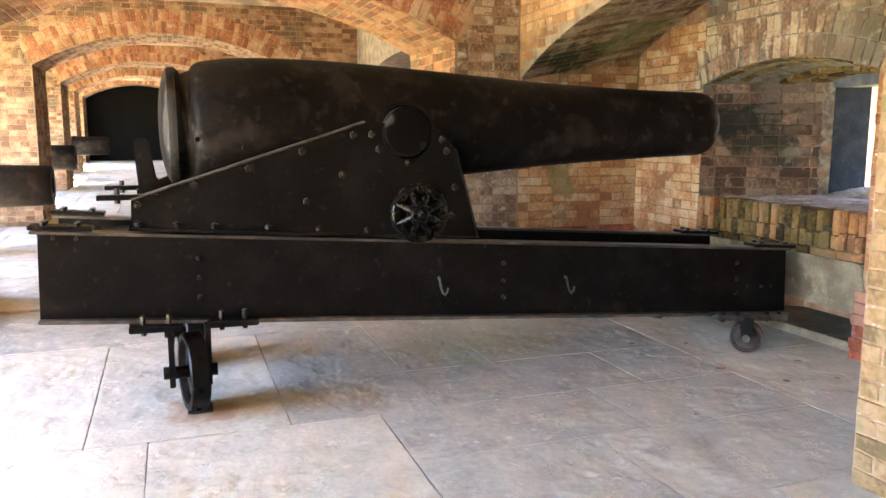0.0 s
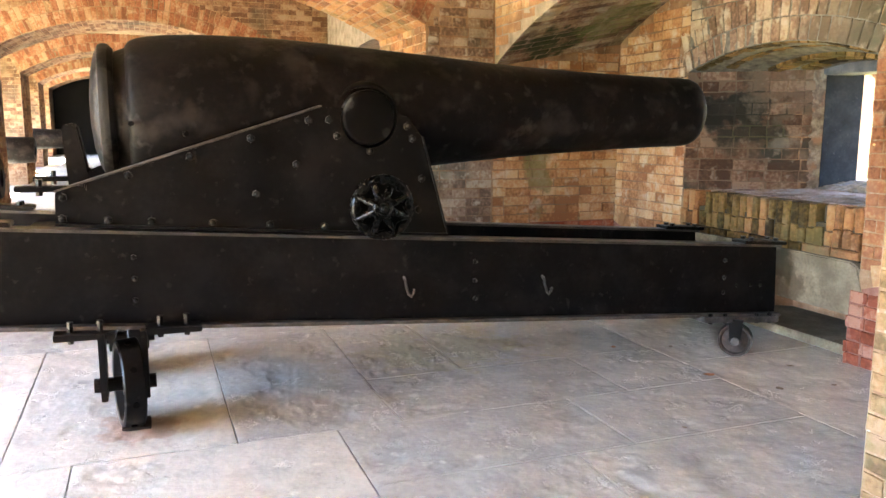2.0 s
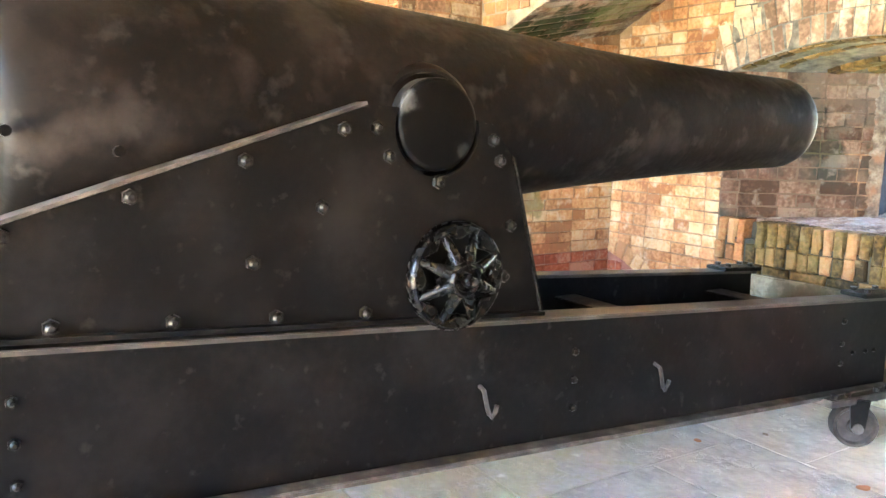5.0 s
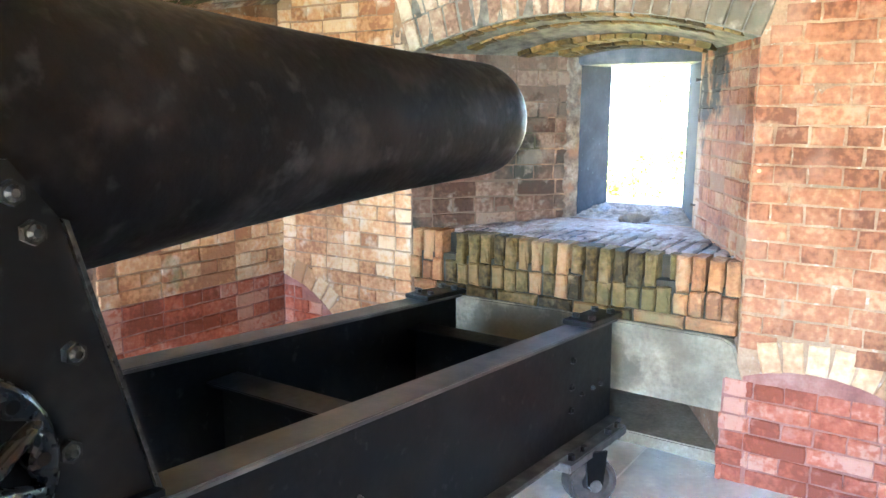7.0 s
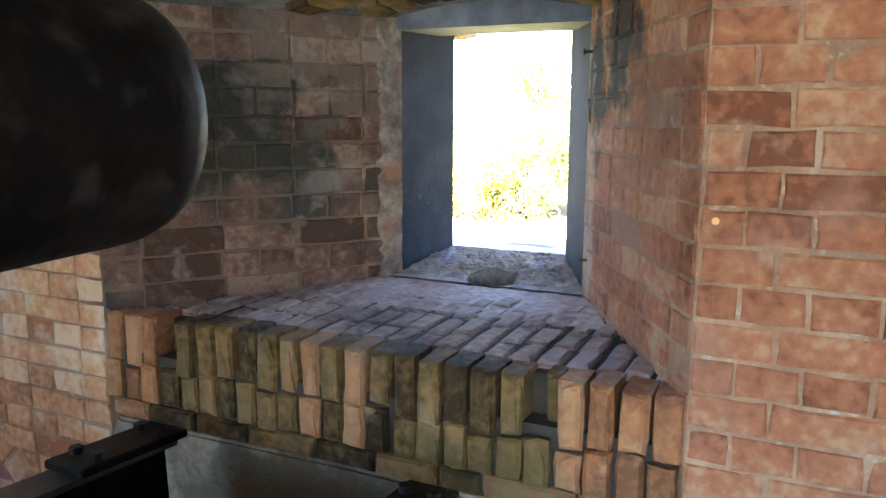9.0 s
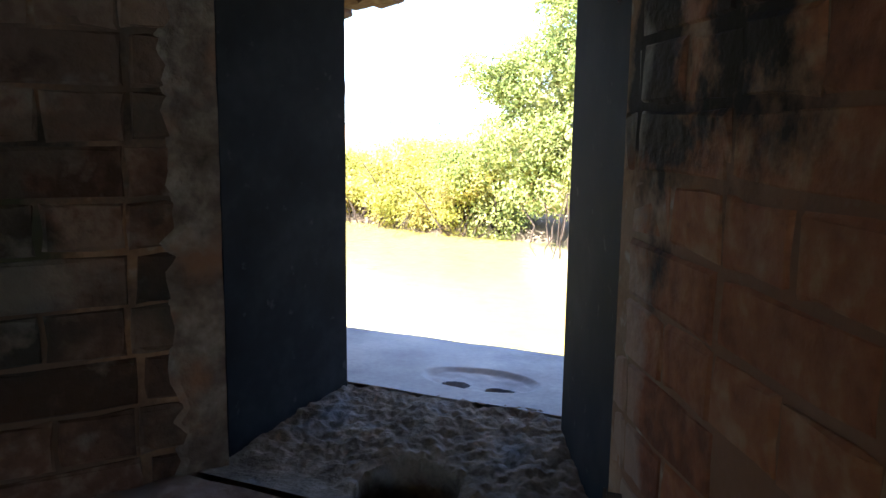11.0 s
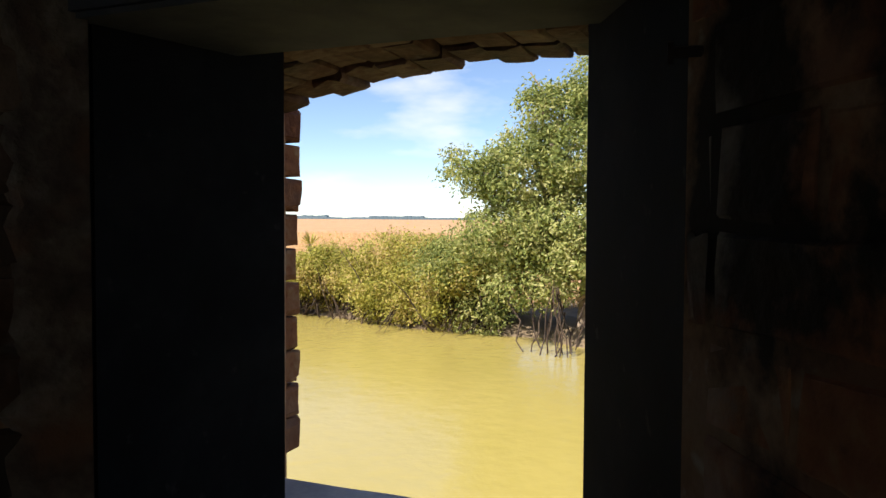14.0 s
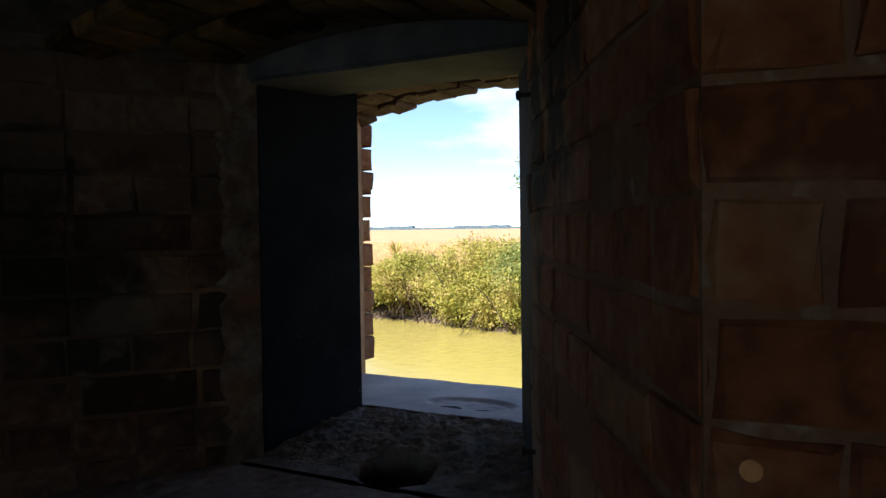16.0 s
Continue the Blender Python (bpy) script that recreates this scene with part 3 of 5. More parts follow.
def recess_z(x, y):
    """Soffit of the embrasure's inner arch."""
    k = (x - FRONT) / (4.40 - FRONT)
    half, spring, rise, cy = 0.745 + (0.30 - 0.745) * k, 1.628 + 0.035 * k, 0.128 - 0.095 * k, 4.28 + (4.22 - 4.28) * k
    cz, radius = arch_of(half, spring, rise)
    d = max(-half, min(half, y - cy))
    return cz + math.sqrt(radius * radius - d * d) - (0.03 if x > 4.08 else 0.0)


# floor bed and court
bm = bmesh.new()
grid_sheet(bm, REAR - 0.3, FRONT + 0.02, -5, 40, 4, 45, lambda x, y: floor_z(y) - 0.014)
floor = structure("floor", bm, JOINT, "grey and tan worn flagstone floor with dark joints", "floor")
bm = bmesh.new()
grid_sheet(bm, -60, REAR - 0.3, -60, 90, 12, 30, lambda x, y: -0.08 + 0.05 * noise.noise(Vector((x, y, 0)) * 0.3))
structure("ground_court", bm, COURT, "sunlit ground of worn grass in the court", "ground")
bm = bmesh.new()
block(bm, -64, -60, -60, 90, -1, 4.5)
structure("wall_court", bm, PLASTER, "pale masonry wall across the court")

# sea wall: two solid jambs, the mass under the sill and the mass over the arch
bm = bmesh.new()
LOWER_ARCH = (3.28, -0.14, 0.61)              # the blind arch beside the embrasure: centre y, centre z, radius
prism(bm, [(FRONT, -6), (FRONT, EM_R), TH_R, (4.42, 3.895), (4.70, 4.01), (OUTER, 3.80), (OUTER, -6)], "z", -2.2, 3.9)
prism(bm, [(FRONT, EM_L), (FRONT, 42), (OUTER, 42), (OUTER, 4.770), (4.72, 4.52), (4.45, 4.565), (4.42, 4.515)], "z", -2.2, 3.9)
prism(bm, [(3.83, 3.30), (4.35, 3.676), (4.35, 4.837), (3.83, 5.2)], "z", 0.30, SILL - 0.012)
prism(bm, [(4.35, 3.676), (4.55, 3.82), (4.55, 4.70), (4.35, 4.837)], "z", 0.30, 0.66)
prism(bm, [(4.55, 3.82), (4.66, 3.9), (OUTER - 0.06, 3.70), (OUTER - 0.06, 4.85), (4.66, 4.62), (4.55, 4.70)], "z", 0.30, SILL - 0.012)
prism(bm, [(4.34, 3.30), (OUTER - 0.06, 3.30), (OUTER - 0.06, 5.3), (4.34, 5.3)], "z", -2.2, 0.30)
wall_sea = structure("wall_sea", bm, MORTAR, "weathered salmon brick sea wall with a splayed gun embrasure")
bm = bmesh.new()
n = 16
for k in range(n):                             # soffit over the embrasure, front to throat, and the mass above it
    ya, yb = EM_R + (EM_L - EM_R) * k / n, EM_R + (EM_L - EM_R) * (k + 1) / n
    ta, tb = TH_R[1] + (TH_L[1] - TH_R[1]) * k / n, TH_R[1] + (TH_L[1] - TH_R[1]) * (k + 1) / n
    p = [(FRONT, ya, recess_z(FRONT, ya)), (FRONT, yb, recess_z(FRONT, yb)), (4.41, tb, recess_z(4.40, tb)), (4.41, ta, recess_z(4.40, ta))]
    lo = [bm.verts.new(q) for q in p]
    hi = [bm.verts.new((q[0], q[1], 3.9)) for q in p]
    for f in ((3, 2, 1, 0),):
        bm.faces.new([lo[j] for j in f])
    bm.faces.new((lo[0], lo[1], hi[1], hi[0]))
    bm.faces.new((lo[2], lo[3], hi[3], hi[2]))
block(bm, 4.405, 4.60, 3.80, 4.70, 1.72, 3.9)
block(bm, 4.60, OUTER - 0.02, 3.70, 4.90, 1.70, 3.9)
bmesh.ops.recalc_face_normals(bm, faces=bm.faces[:])
wall_head = structure("wall_sea_head", bm, JOINT, "mossy brick arch mass above the gun embrasure")

# piers with communicating arches, bay after bay
PIERS = [(NEAR_PIER[0], NEAR_PIER[1], -0.90, 2.41, 1.90, 0.44), (FAR_PIER[0], FAR_PIER[1], -1.25, 2.13, 1.965, 0.435)]
for k in range(4):
    y0 = 11.35 + 5.5 * k
    lift = 0.10 + 0.095 * k
    PIERS.append((y0, y0 + 1.15, -1.49 - 0.32 * k, 1.75 - 0.32 * k, 2.03 + lift * 1.15, 0.44))


def pier(name, y0, y1, xl, xr, spring, rise):
    """A pier pierced by a segmental arch, as one solid."""
    cz, radius = arch_of((xr - xl) / 2, spring, rise)
    c = (xl + xr) / 2
    span = math.asin((xr - xl) / 2 / radius)
    outline = [(REAR, -0.3), (REAR, 3.9), (FRONT, 3.9), (FRONT, -0.3), (xr, -0.3)]
    outline += [(c + radius * math.sin(span * (1 - 2 * k / 20)), cz + radius * math.cos(span * (1 - 2 * k / 20))) for k in range(21)]
    outline += [(xl, -0.3)]
    bm = bmesh.new()
    prism(bm, outline, "y", y0, y1)
    return structure(name, bm, MORTAR, "weathered brick pier pierced by a segmental arch", "pier")


piers = [pier("wall_pier_%d" % k, *p) for k, p in enumerate(PIERS)]
# end wall coloured near-black for the darkness down the gallery
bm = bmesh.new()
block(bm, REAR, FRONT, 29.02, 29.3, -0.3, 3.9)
structure("wall_end", bm, DARK, "near-black wall standing in for the darkness at the gallery's far end")
bm = bmesh.new()                               # unseen heads and jambs, added to limit the light from the court
block(bm, REAR, REAR + 0.5, 1.2, 29, 2.26, 3.9)
block(bm, REAR, REAR + 0.5, -6, 1.2, 2.3, 3.9)
for y0, y1 in ((-6, -2.6), (0.95, 2.3), (5.3, 7.6), (10.8, 13.1), (16.3, 18.6), (21.8, 24.1), (27.3, 29)):
    block(bm, REAR, REAR + 0.4, y0, y1, -0.3, 2.3 if y1 < 1 else 2.26)
structure("wall_court_narrowing", bm, MORTAR, "unseen wall added to narrow the court openings and limit the light")
bm = bmesh.new()
block(bm, REAR, FRONT, -6.3, -6, -0.3, 3.9)
structure("wall_back", bm, PLASTER, "brick wall closing the near end of the gallery")

# ceilings: the high vault of each bay, the low vault over the muzzle, and the roof
bm = bmesh.new()
edges_y = [(-6, NEAR_PIER[0])] + [(PIERS[k][1], PIERS[k + 1][0]) for k in range(len(PIERS) - 1)] 
for y0, y1 in edges_y:
    half = (y1 - y0) / 2
    cz, radius = arch_of(half, 3.0, min(0.62, half * 0.9))
    line = [(y0 + (y1 - y0) * k / 24, cz + math.sqrt(max(0, radius ** 2 - (y0 + (y1 - y0) * k / 24 - (y0 + y1) / 2) ** 2))) for k in range(25)]
    for (ya, za), (yb, zb) in zip(line, line[1:]):
        bm.faces.new([bm.verts.new(q) for q in ((REAR, ya, za), (REAR, yb, zb), (FRONT, yb, zb), (FRONT, ya, za))])
structure("ceiling_vaults", bm, PLASTER, "limewashed brick barrel vaults of the casemates", "ceiling")
bm = bmesh.new()
block(bm, REAR - 0.1, OUTER + 0.1, -6.3, 42, 3.9, 4.4)
structure("roof", bm, CONCRETE, "earth and concrete roof over the casemates", "roof")

low_verts, low_faces = [], []
n = 30
for i in range(2):
    x = (2.66, FRONT)[i]
    for k in range(n + 1):
        y = NEAR_PIER[1] + (FAR_PIER[0] - NEAR_PIER[1]) * k / n
        low_verts.append((x, y, vault_z(x, y)))
for k in range(n):
    low_faces.append((k, k + 1, n + 2 + k, n + 1 + k))
top = len(low_verts)
for k in range(n + 1):                         # the face of the low vault, towards the court
    y = NEAR_PIER[1] + (FAR_PIER[0] - NEAR_PIER[1]) * k / n
    low_verts.append((2.66, y, 3.4))
for k in range(n):
    low_faces.append((k + 1, k, top + k, top + k + 1))
mats_of = [0] * len(low_faces)
soff = random.Random(11)
row_y = NEAR_PIER[1] + 0.01
while row_y < FAR_PIER[0] - 0.05:              # soffit bricks, in courses along the vault
    x = 2.67 - soff.uniform(0, 0.15)
    while x < FRONT - 0.03:
        a, b = max(2.668, x), min(x + 0.205, FRONT - 0.006)
        x += 0.213
        if b - a < 0.04:
            continue
        v, f = brick_shape(b - a, COURSE - 0.010, 0.005 + soff.uniform(-0.002, 0.003), soff.randrange(999))
        mx, my = (a + b) / 2, row_y + COURSE / 2
        slope = (vault_z(mx, my + 0.01) - vault_z(mx, my - 0.01)) / 0.02
        rise = (vault_z(mx + 0.01, my) - vault_z(mx - 0.01, my)) / 0.02
        along, across = Vector((1, 0, rise)).normalized(), Vector((0, 1, slope)).normalized()
        mm = face_frame((mx, my, vault_z(mx, my)), along, along.cross(across) * -1, across)
        o = len(low_verts)
        low_verts += [tuple(mm @ Vector(q)) for q in v]
        low_faces += [tuple(j + o for j in q[::-1]) for q in f]
        mats_of += [1] * len(f)
    row_y += COURSE
me = bpy.data.meshes.new("ceiling_low")
me.from_pydata(low_verts, [], low_faces)
me.materials.append(MORTAR_DARK)
me.materials.append(BRICK_GREY[1])
me.polygons.foreach_set("material_index", mats_of)
ceiling_low = tagged(new("ceiling_low", me), "mossy brick soffit of the low vault over the muzzle", "ceiling", "", "structure")

# the same low vault in the next bay, seen through the arch
bm = bmesh.new()
n = 20
next_y = [PIERS[1][1] + (PIERS[2][0] - PIERS[1][1]) * k / n for k in range(n + 1)]
as_here = [NEAR_PIER[1] + (FAR_PIER[0] - NEAR_PIER[1]) * k / n for k in range(n + 1)]
for k in range(n):
    za, zb = vault_z(2.66, as_here[k]) + 0.12, vault_z(2.66, as_here[k + 1]) + 0.12
    wa, wb = vault_z(FRONT, as_here[k]) + 0.12, vault_z(FRONT, as_here[k + 1]) + 0.12
    for quad in (((2.66, next_y[k], za), (2.66, next_y[k + 1], zb), (FRONT, next_y[k + 1], wb), (FRONT, next_y[k], wa)),
                 ((2.66, next_y[k], za), (2.66, next_y[k], 3.6), (2.66, next_y[k + 1], 3.6), (2.66, next_y[k + 1], zb))):
        bm.faces.new([bm.verts.new(v) for v in quad])
structure("ceiling_low_next", bm, MORTAR_DARK, "weathered low vault of the next bay seen through the arch", "ceiling")

# ---- the embrasure ----
throat = thing("embrasure_frame", "blue-grey iron plates lining the narrow embrasure throat", "window frame", (4.5, 4.25, 0.86))
inv = Matrix.Translation((-4.5, -4.25, -0.86))


def put(name, bm, mat, parent, label="", smooth=False, shift=inv):
    bmesh.ops.transform(bm, matrix=shift, verts=bm.verts[:])
    return part(name, bm, mat, parent, label, smooth)


bm = bmesh.new()
prism(bm, [(4.425, 4.513), (4.693, 4.456), (4.70, 4.49), (4.435, 4.55)], "z", 0.86, 1.64, 0.004)
put("jamb_plate", bm, PLATE, throat, "dark blue-grey iron plate")
bm = bmesh.new()
prism(bm, [(4.405, 3.922), (4.655, 4.052), (4.655, 4.00), (4.415, 3.88)], "z", 0.86, 1.64, 0.004)
put("jamb_plate", bm, PLATE, throat)
bm = bmesh.new()
outline = [(3.86, 1.600), (4.60, 1.600)] + [(4.60 - 0.74 * k / 10, 1.67 + 0.055 * math.sin(math.pi * k / 10)) for k in range(11)]
prism(bm, outline, "x", 4.40, 4.62, 0.006)
put("lintel", bm, LINTEL, throat, "arched lintel coloured blue-grey for the sky's reflection")

# rough step and smooth outer sill
bm = bmesh.new()
PIT = (4.447, 4.214, 0.072)                    # round socket sunk in the step: centre and radius
def rough_h(x, y):
    k = min(1, max(0, (x - 4.425 - 0.03 * noise.noise(Vector((y * 9, 3, 0)))) / 0.23))
    broken = min(1, k * 5)
    z = 0.864 + 0.046 * k ** 0.8 + broken * (0.007 * noise.noise(Vector((x, y, 0)) * 26) + 0.006 * noise.noise(Vector((x, y, 2)) * 62) + 0.003 * noise.noise(Vector((x, y, 4)) * 130))
    ang = math.atan2(y - PIT[1], x - PIT[0])
    edge = PIT[2] * (1 + 0.10 * noise.noise(Vector((math.cos(ang) * 1.6, math.sin(ang) * 1.6, 0))))
    d = math.hypot(x - PIT[0], y - PIT[1]) / edge
    return z - 0.17 * min(1, max(0, (1.0 - d) * 7)) - 0.004 * max(0, 1 - abs(d - 1.05) * 8)
grid_sheet(bm, 0, 1, 0, 1, 110, 190, rough_h, lambda u, v: (4.376 + 0.336 * u, 3.90 + 0.10 * u + (4.53 - 3.90 - 0.14 * u) * v))
structure("embrasure_step", bm, ROUGH_STONE, "broken rough concrete step with a round socket in it", "sill", True)
bm = bmesh.new()
def sill_h(x, y):
    z = 0.913 - 0.014 * (x - 4.70) / 0.385 + 0.002 * noise.noise(Vector((x, y, 0)) * 9)
    d = ((x - 4.835) / 0.066) ** 2 + ((y - 4.255) / 0.108) ** 2
    z -= 0.008 * max(0, min(1, (1.15 - d) * 3)) * (1 + 0.3 * noise.noise(Vector((x, y, 5)) * 40))
    for hx, hy in ((4.80, 4.291), (4.80, 4.204)):
        z -= 0.068 * max(0, min(1, (1.2 - ((x - hx) / 0.019) ** 2 - ((y - hy) / 0.024) ** 2) * 5))
    return z if x < 5.085 else z - 0.35 * min(1, (x - 5.085) / 0.01)
grid_sheet(bm, 4.703, 5.10, 3.76, 4.80, 120, 300, sill_h)
structure("window_sill", bm, SILL_STONE, "smooth blue-grey stone outer sill with two pintle holes", "sill", True)

# nails and the paint dab on the cheek
for z, x, y in ((0.966, 4.358, 3.897), (1.518, 4.385, 3.912)):
    bm = bmesh.new()
    rod(bm, (x, y - 0.02, z), (x - 0.004, y + 0.022, z), 0.004, 8)
    rod(bm, (x - 0.004, y + 0.022, z), (x - 0.0045, y + 0.026, z), 0.008, 8)
    tagged(new("nail", mesh_of("nail", bm, RUST)), "rusty iron nail driven into the brick cheek", "nail", "cheek nails")
bm = bmesh.new()
rod(bm, (FRONT, 3.512, 1.172), (FRONT - 0.0105, 3.512, 1.172), 0.0065, 14)
tagged(new("paint_dab", mesh_of("paint_dab", bm, PAINT_DOT)), "small orange dab of paint on a brick", "paint mark")

# apron block under the brick sill, with the slot below
bm = bmesh.new()
prism(bm, [(3.51, 0.40), (3.55, 0.262), (4.1, 0.268), (4.6, 0.272), (5.02, 0.29), (5.04, 0.44), (5.0, 0.552), (4.3, 0.56), (3.60, 0.552), (3.555, 0.53)], "x", FRONT - 0.004, 4.1, 0.008)
structure("sill_block", bm, CONCRETE, "stained grey concrete block under the embrasure sill", "block")
bm = bmesh.new()
block(bm, 3.84, 4.36, 3.30, 5.25, -0.1, 0.055, 0.006)
structure("slot_kerb", bm, CONCRETE, "low concrete kerb at the foot of the slot", "kerb")
bm = bmesh.new()
block(bm, FRONT - 0.006, FRONT + 0.11, 3.49, 3.585, 0.0, 0.40)
wall_stub = structure("wall_stub", bm, RED_MORTAR, "red brick stub at the edge of the slot")

# ---- brick faces of the setting ----
cy, cz0, cr = LOWER_ARCH
em_c = (EM_L + EM_R) / 2
em_cz, em_rad = arch_of(0.745, 1.628, 0.128)
RING_H = 0.27


def in_lower(y, z, grow=0.0):
    right = (y - cy) ** 2 + (z - cz0) ** 2 < (cr + grow) ** 2
    left = (y - 5.98) ** 2 + (z - cz0) ** 2 < (0.68 + grow) ** 2
    return right or left


def front_ok(u, z):
    y = u
    if z > vault_z(FRONT, y) - 0.01:
        return False
    if EM_R - 0.0 < y < EM_L and z < 1.63:
        return False
    if (y - em_c) ** 2 + (z - em_cz) ** 2 < (em_rad + RING_H - 0.05) ** 2 and z > 1.6 and abs(y - em_c) < 0.745 + (z - 1.6) * 0.35:
        return False
    return not in_lower(y, z, 0.06)


face = face_frame((FRONT, 0, 0), (0, 1, 0), (-1, 0, 0))
b = Bricks()
lay(b, face_frame((FRONT, 0, 0), (0, -1, 0), (-1, 0, 0)), -EM_R, -NEAR_PIER[1], -0.0212, 2.08, lambda u, z: front_ok(-u, z), seed=21, stretcher=0.217, starts=(0.078, 0.031))
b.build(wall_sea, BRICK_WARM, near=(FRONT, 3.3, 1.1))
b = Bricks()
lay(b, face, EM_L, FAR_PIER[0], -0.0212, 2.08, front_ok, seed=22)
b.build(wall_sea, BRICK_PALE, near=(FRONT, 5.2, 0.9))
b = Bricks()
lay(b, face, EM_R, EM_L, 1.63, 2.3, front_ok, seed=23)
ring(b, face, em_c, 0.745, 1.628, 0.128, RING_H, rows=2, seed=5)
rs = random.Random(17)
bs = Bricks()
yy = EM_R + 0.03
while yy < EM_L - 0.03:                        # soffit bricks of the recess
    for xa, xb in ((FRONT + 0.01, 3.86), (3.868, 4.07), (4.09, 4.23), (4.238, 4.385)):
        xm = (xa + xb) / 2
        k = (xm - FRONT) / (4.40 - FRONT)
        if EM_R + (TH_R[1] - EM_R) * k + 0.03 < yy < EM_L + (TH_L[1] - EM_L) * k - 0.03:
            sl = (recess_z(xm, yy + 0.01) - recess_z(xm, yy - 0.01)) / 0.02
            al, ac = Vector((1, 0, 0)), Vector((0, 1, sl)).normalized()
            bs.add(face_frame((xm, yy, recess_z(xm, yy)), al, al.cross(ac) * -1, ac), xb - xa - 0.006, 0.060, 0.004 + rs.uniform(-0.002, 0.003))
    yy += COURSE
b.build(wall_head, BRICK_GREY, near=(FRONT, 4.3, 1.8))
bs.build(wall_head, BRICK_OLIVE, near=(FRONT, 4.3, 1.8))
b = Bricks()                                   # voussoirs of the two blind arches
for c, rad, lo, hi in ((cy, cr, -25, 72), (5.98, 0.68, -72, -10)):
    count = int(radians(hi - lo) * rad / 0.07)
    for k in range(count):
        a = radians(lo + (hi - lo) * (k + 0.5) / count) * (-1)
        yy, zz = c + (rad + 0.052) * math.sin(a if c > 4 else -a), cz0 + (rad + 0.052) * math.cos(a)
        if c > 4:
            yy = c - (rad + 0.052) * abs(math.sin(a))
        if zz < 0.30 or (3.50 < yy < 5.04 and zz < 0.56) or yy > FAR_PIER[0] - 0.02:
            continue
        ang = math.atan2(yy - c, zz - cz0)
        b.add(face @ Matrix.Translation((yy, 0, zz)) @ Matrix.Rotation(ang + math.pi / 2, 4, "Y"), 0.112, 0.069, 0.007)
b.build(wall_sea, BRICK_YELLOW)
b = Bricks()                                   # red filling of the blind arches, set a little back
for c, rad, lo, hi in ((cy, cr, 2.75, 3.515), (5.98, 0.68, 5.25, FAR_PIER[0])):   # red-washed ground of the filling
    bm = bmesh.new()
    edge = [(lo + (hi - lo) * k / 20, cz0 + math.sqrt(max(0.0, (rad - 0.004) ** 2 - (lo + (hi - lo) * k / 20 - c) ** 2))) for k in range(21)]
    prism(bm, [(lo, -0.05)] + edge + [(hi, -0.05)], "x", FRONT - 0.0025, FRONT + 0.01)
    part("arch_filling", bm, RED_MORTAR, wall_sea)
bm = bmesh.new()
block(bm, 2.655, FRONT - 0.003, FAR_PIER[0] - 0.0025, FAR_PIER[0] + 0.01, -0.05, 0.54)
part("arch_filling", bm, RED_MORTAR, piers[1])
fill = face_frame((FRONT, 0, 0), (0, 1, 0), (-1, 0, 0))
lay(b, fill, 2.75, 3.51, 0.0, 0.54, lambda u, z: in_lower(u, z, -0.008) and u < 4, seed=24, proud=0.009)
lay(b, fill, 5.25, FAR_PIER[0], 0.0, 0.54, lambda u, z: in_lower(u, z, -0.008) and u > 4, seed=25, proud=0.009)
b.build(wall_sea, BRICK_RED)
b = Bricks()
lay(b, face_frame((FRONT - 0.006, 0, 0), (0, 1, 0), (-1, 0, 0)), 3.495, 3.58, 0.0, 0.40, seed=26)
lay(b, face_frame((0, 3.585, 0), (-1, 0, 0), (0, 1, 0)), -3.83, -3.705, 0.0, 0.26, seed=27)
b.build(wall_stub, BRICK_RED)

# cheeks of the embrasure
d = Vector((TH_R[0] - FRONT, TH_R[1] - EM_R, 0))
right_face = face_frame((FRONT, EM_R, 0), d, Vector((-d.y, d.x, 0)))
b = Bricks()
lay(b, right_face, 0.0, d.length - 0.008, 0.790, 1.67, seed=31, first=0, proud=0.003)
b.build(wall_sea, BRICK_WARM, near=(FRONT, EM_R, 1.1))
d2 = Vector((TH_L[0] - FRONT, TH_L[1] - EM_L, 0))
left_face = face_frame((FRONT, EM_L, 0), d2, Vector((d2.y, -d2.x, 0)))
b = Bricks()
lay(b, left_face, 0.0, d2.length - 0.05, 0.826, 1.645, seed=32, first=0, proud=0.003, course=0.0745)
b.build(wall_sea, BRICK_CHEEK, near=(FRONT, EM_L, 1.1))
bm = bmesh.new()                               # rough lime coat at the throat's inner edge
rows = []
for i in range(13):
    row = []
    for j in range(41):
        s = d2.length - 0.075 + 0.075 * i / 12
        z = 0.84 + 0.82 * j / 40
        bump = 0.008 + 0.006 * noise.noise(Vector((s * 25, z * 25, 3))) + 0.004 * noise.noise(Vector((s * 70, z * 70, 3)))
        edge = min(1, i / 2.0)
        row.append(bm.verts.new(left_face @ Vector((s + (0.02 * noise.noise(Vector((0, z * 14, 1))) + 0.02 * noise.noise(Vector((0, z * 45, 4)))) * (1 - i / 12), bump * edge + 0.001, z))))
    rows.append(row)
for i in range(12):
    for j in range(40):
        bm.faces.new((rows[i][j], rows[i + 1][j], rows[i + 1][j + 1], rows[i][j + 1]))
bmesh.ops.recalc_face_normals(bm, faces=bm.faces[:])
structure("throat_render", bm, RENDER, "crumbling lime render beside the iron plate", "plaster", True)

# outer reveal, toothed with worn bricks, and the ragged outer arch
b = Bricks()
r = random.Random(41)
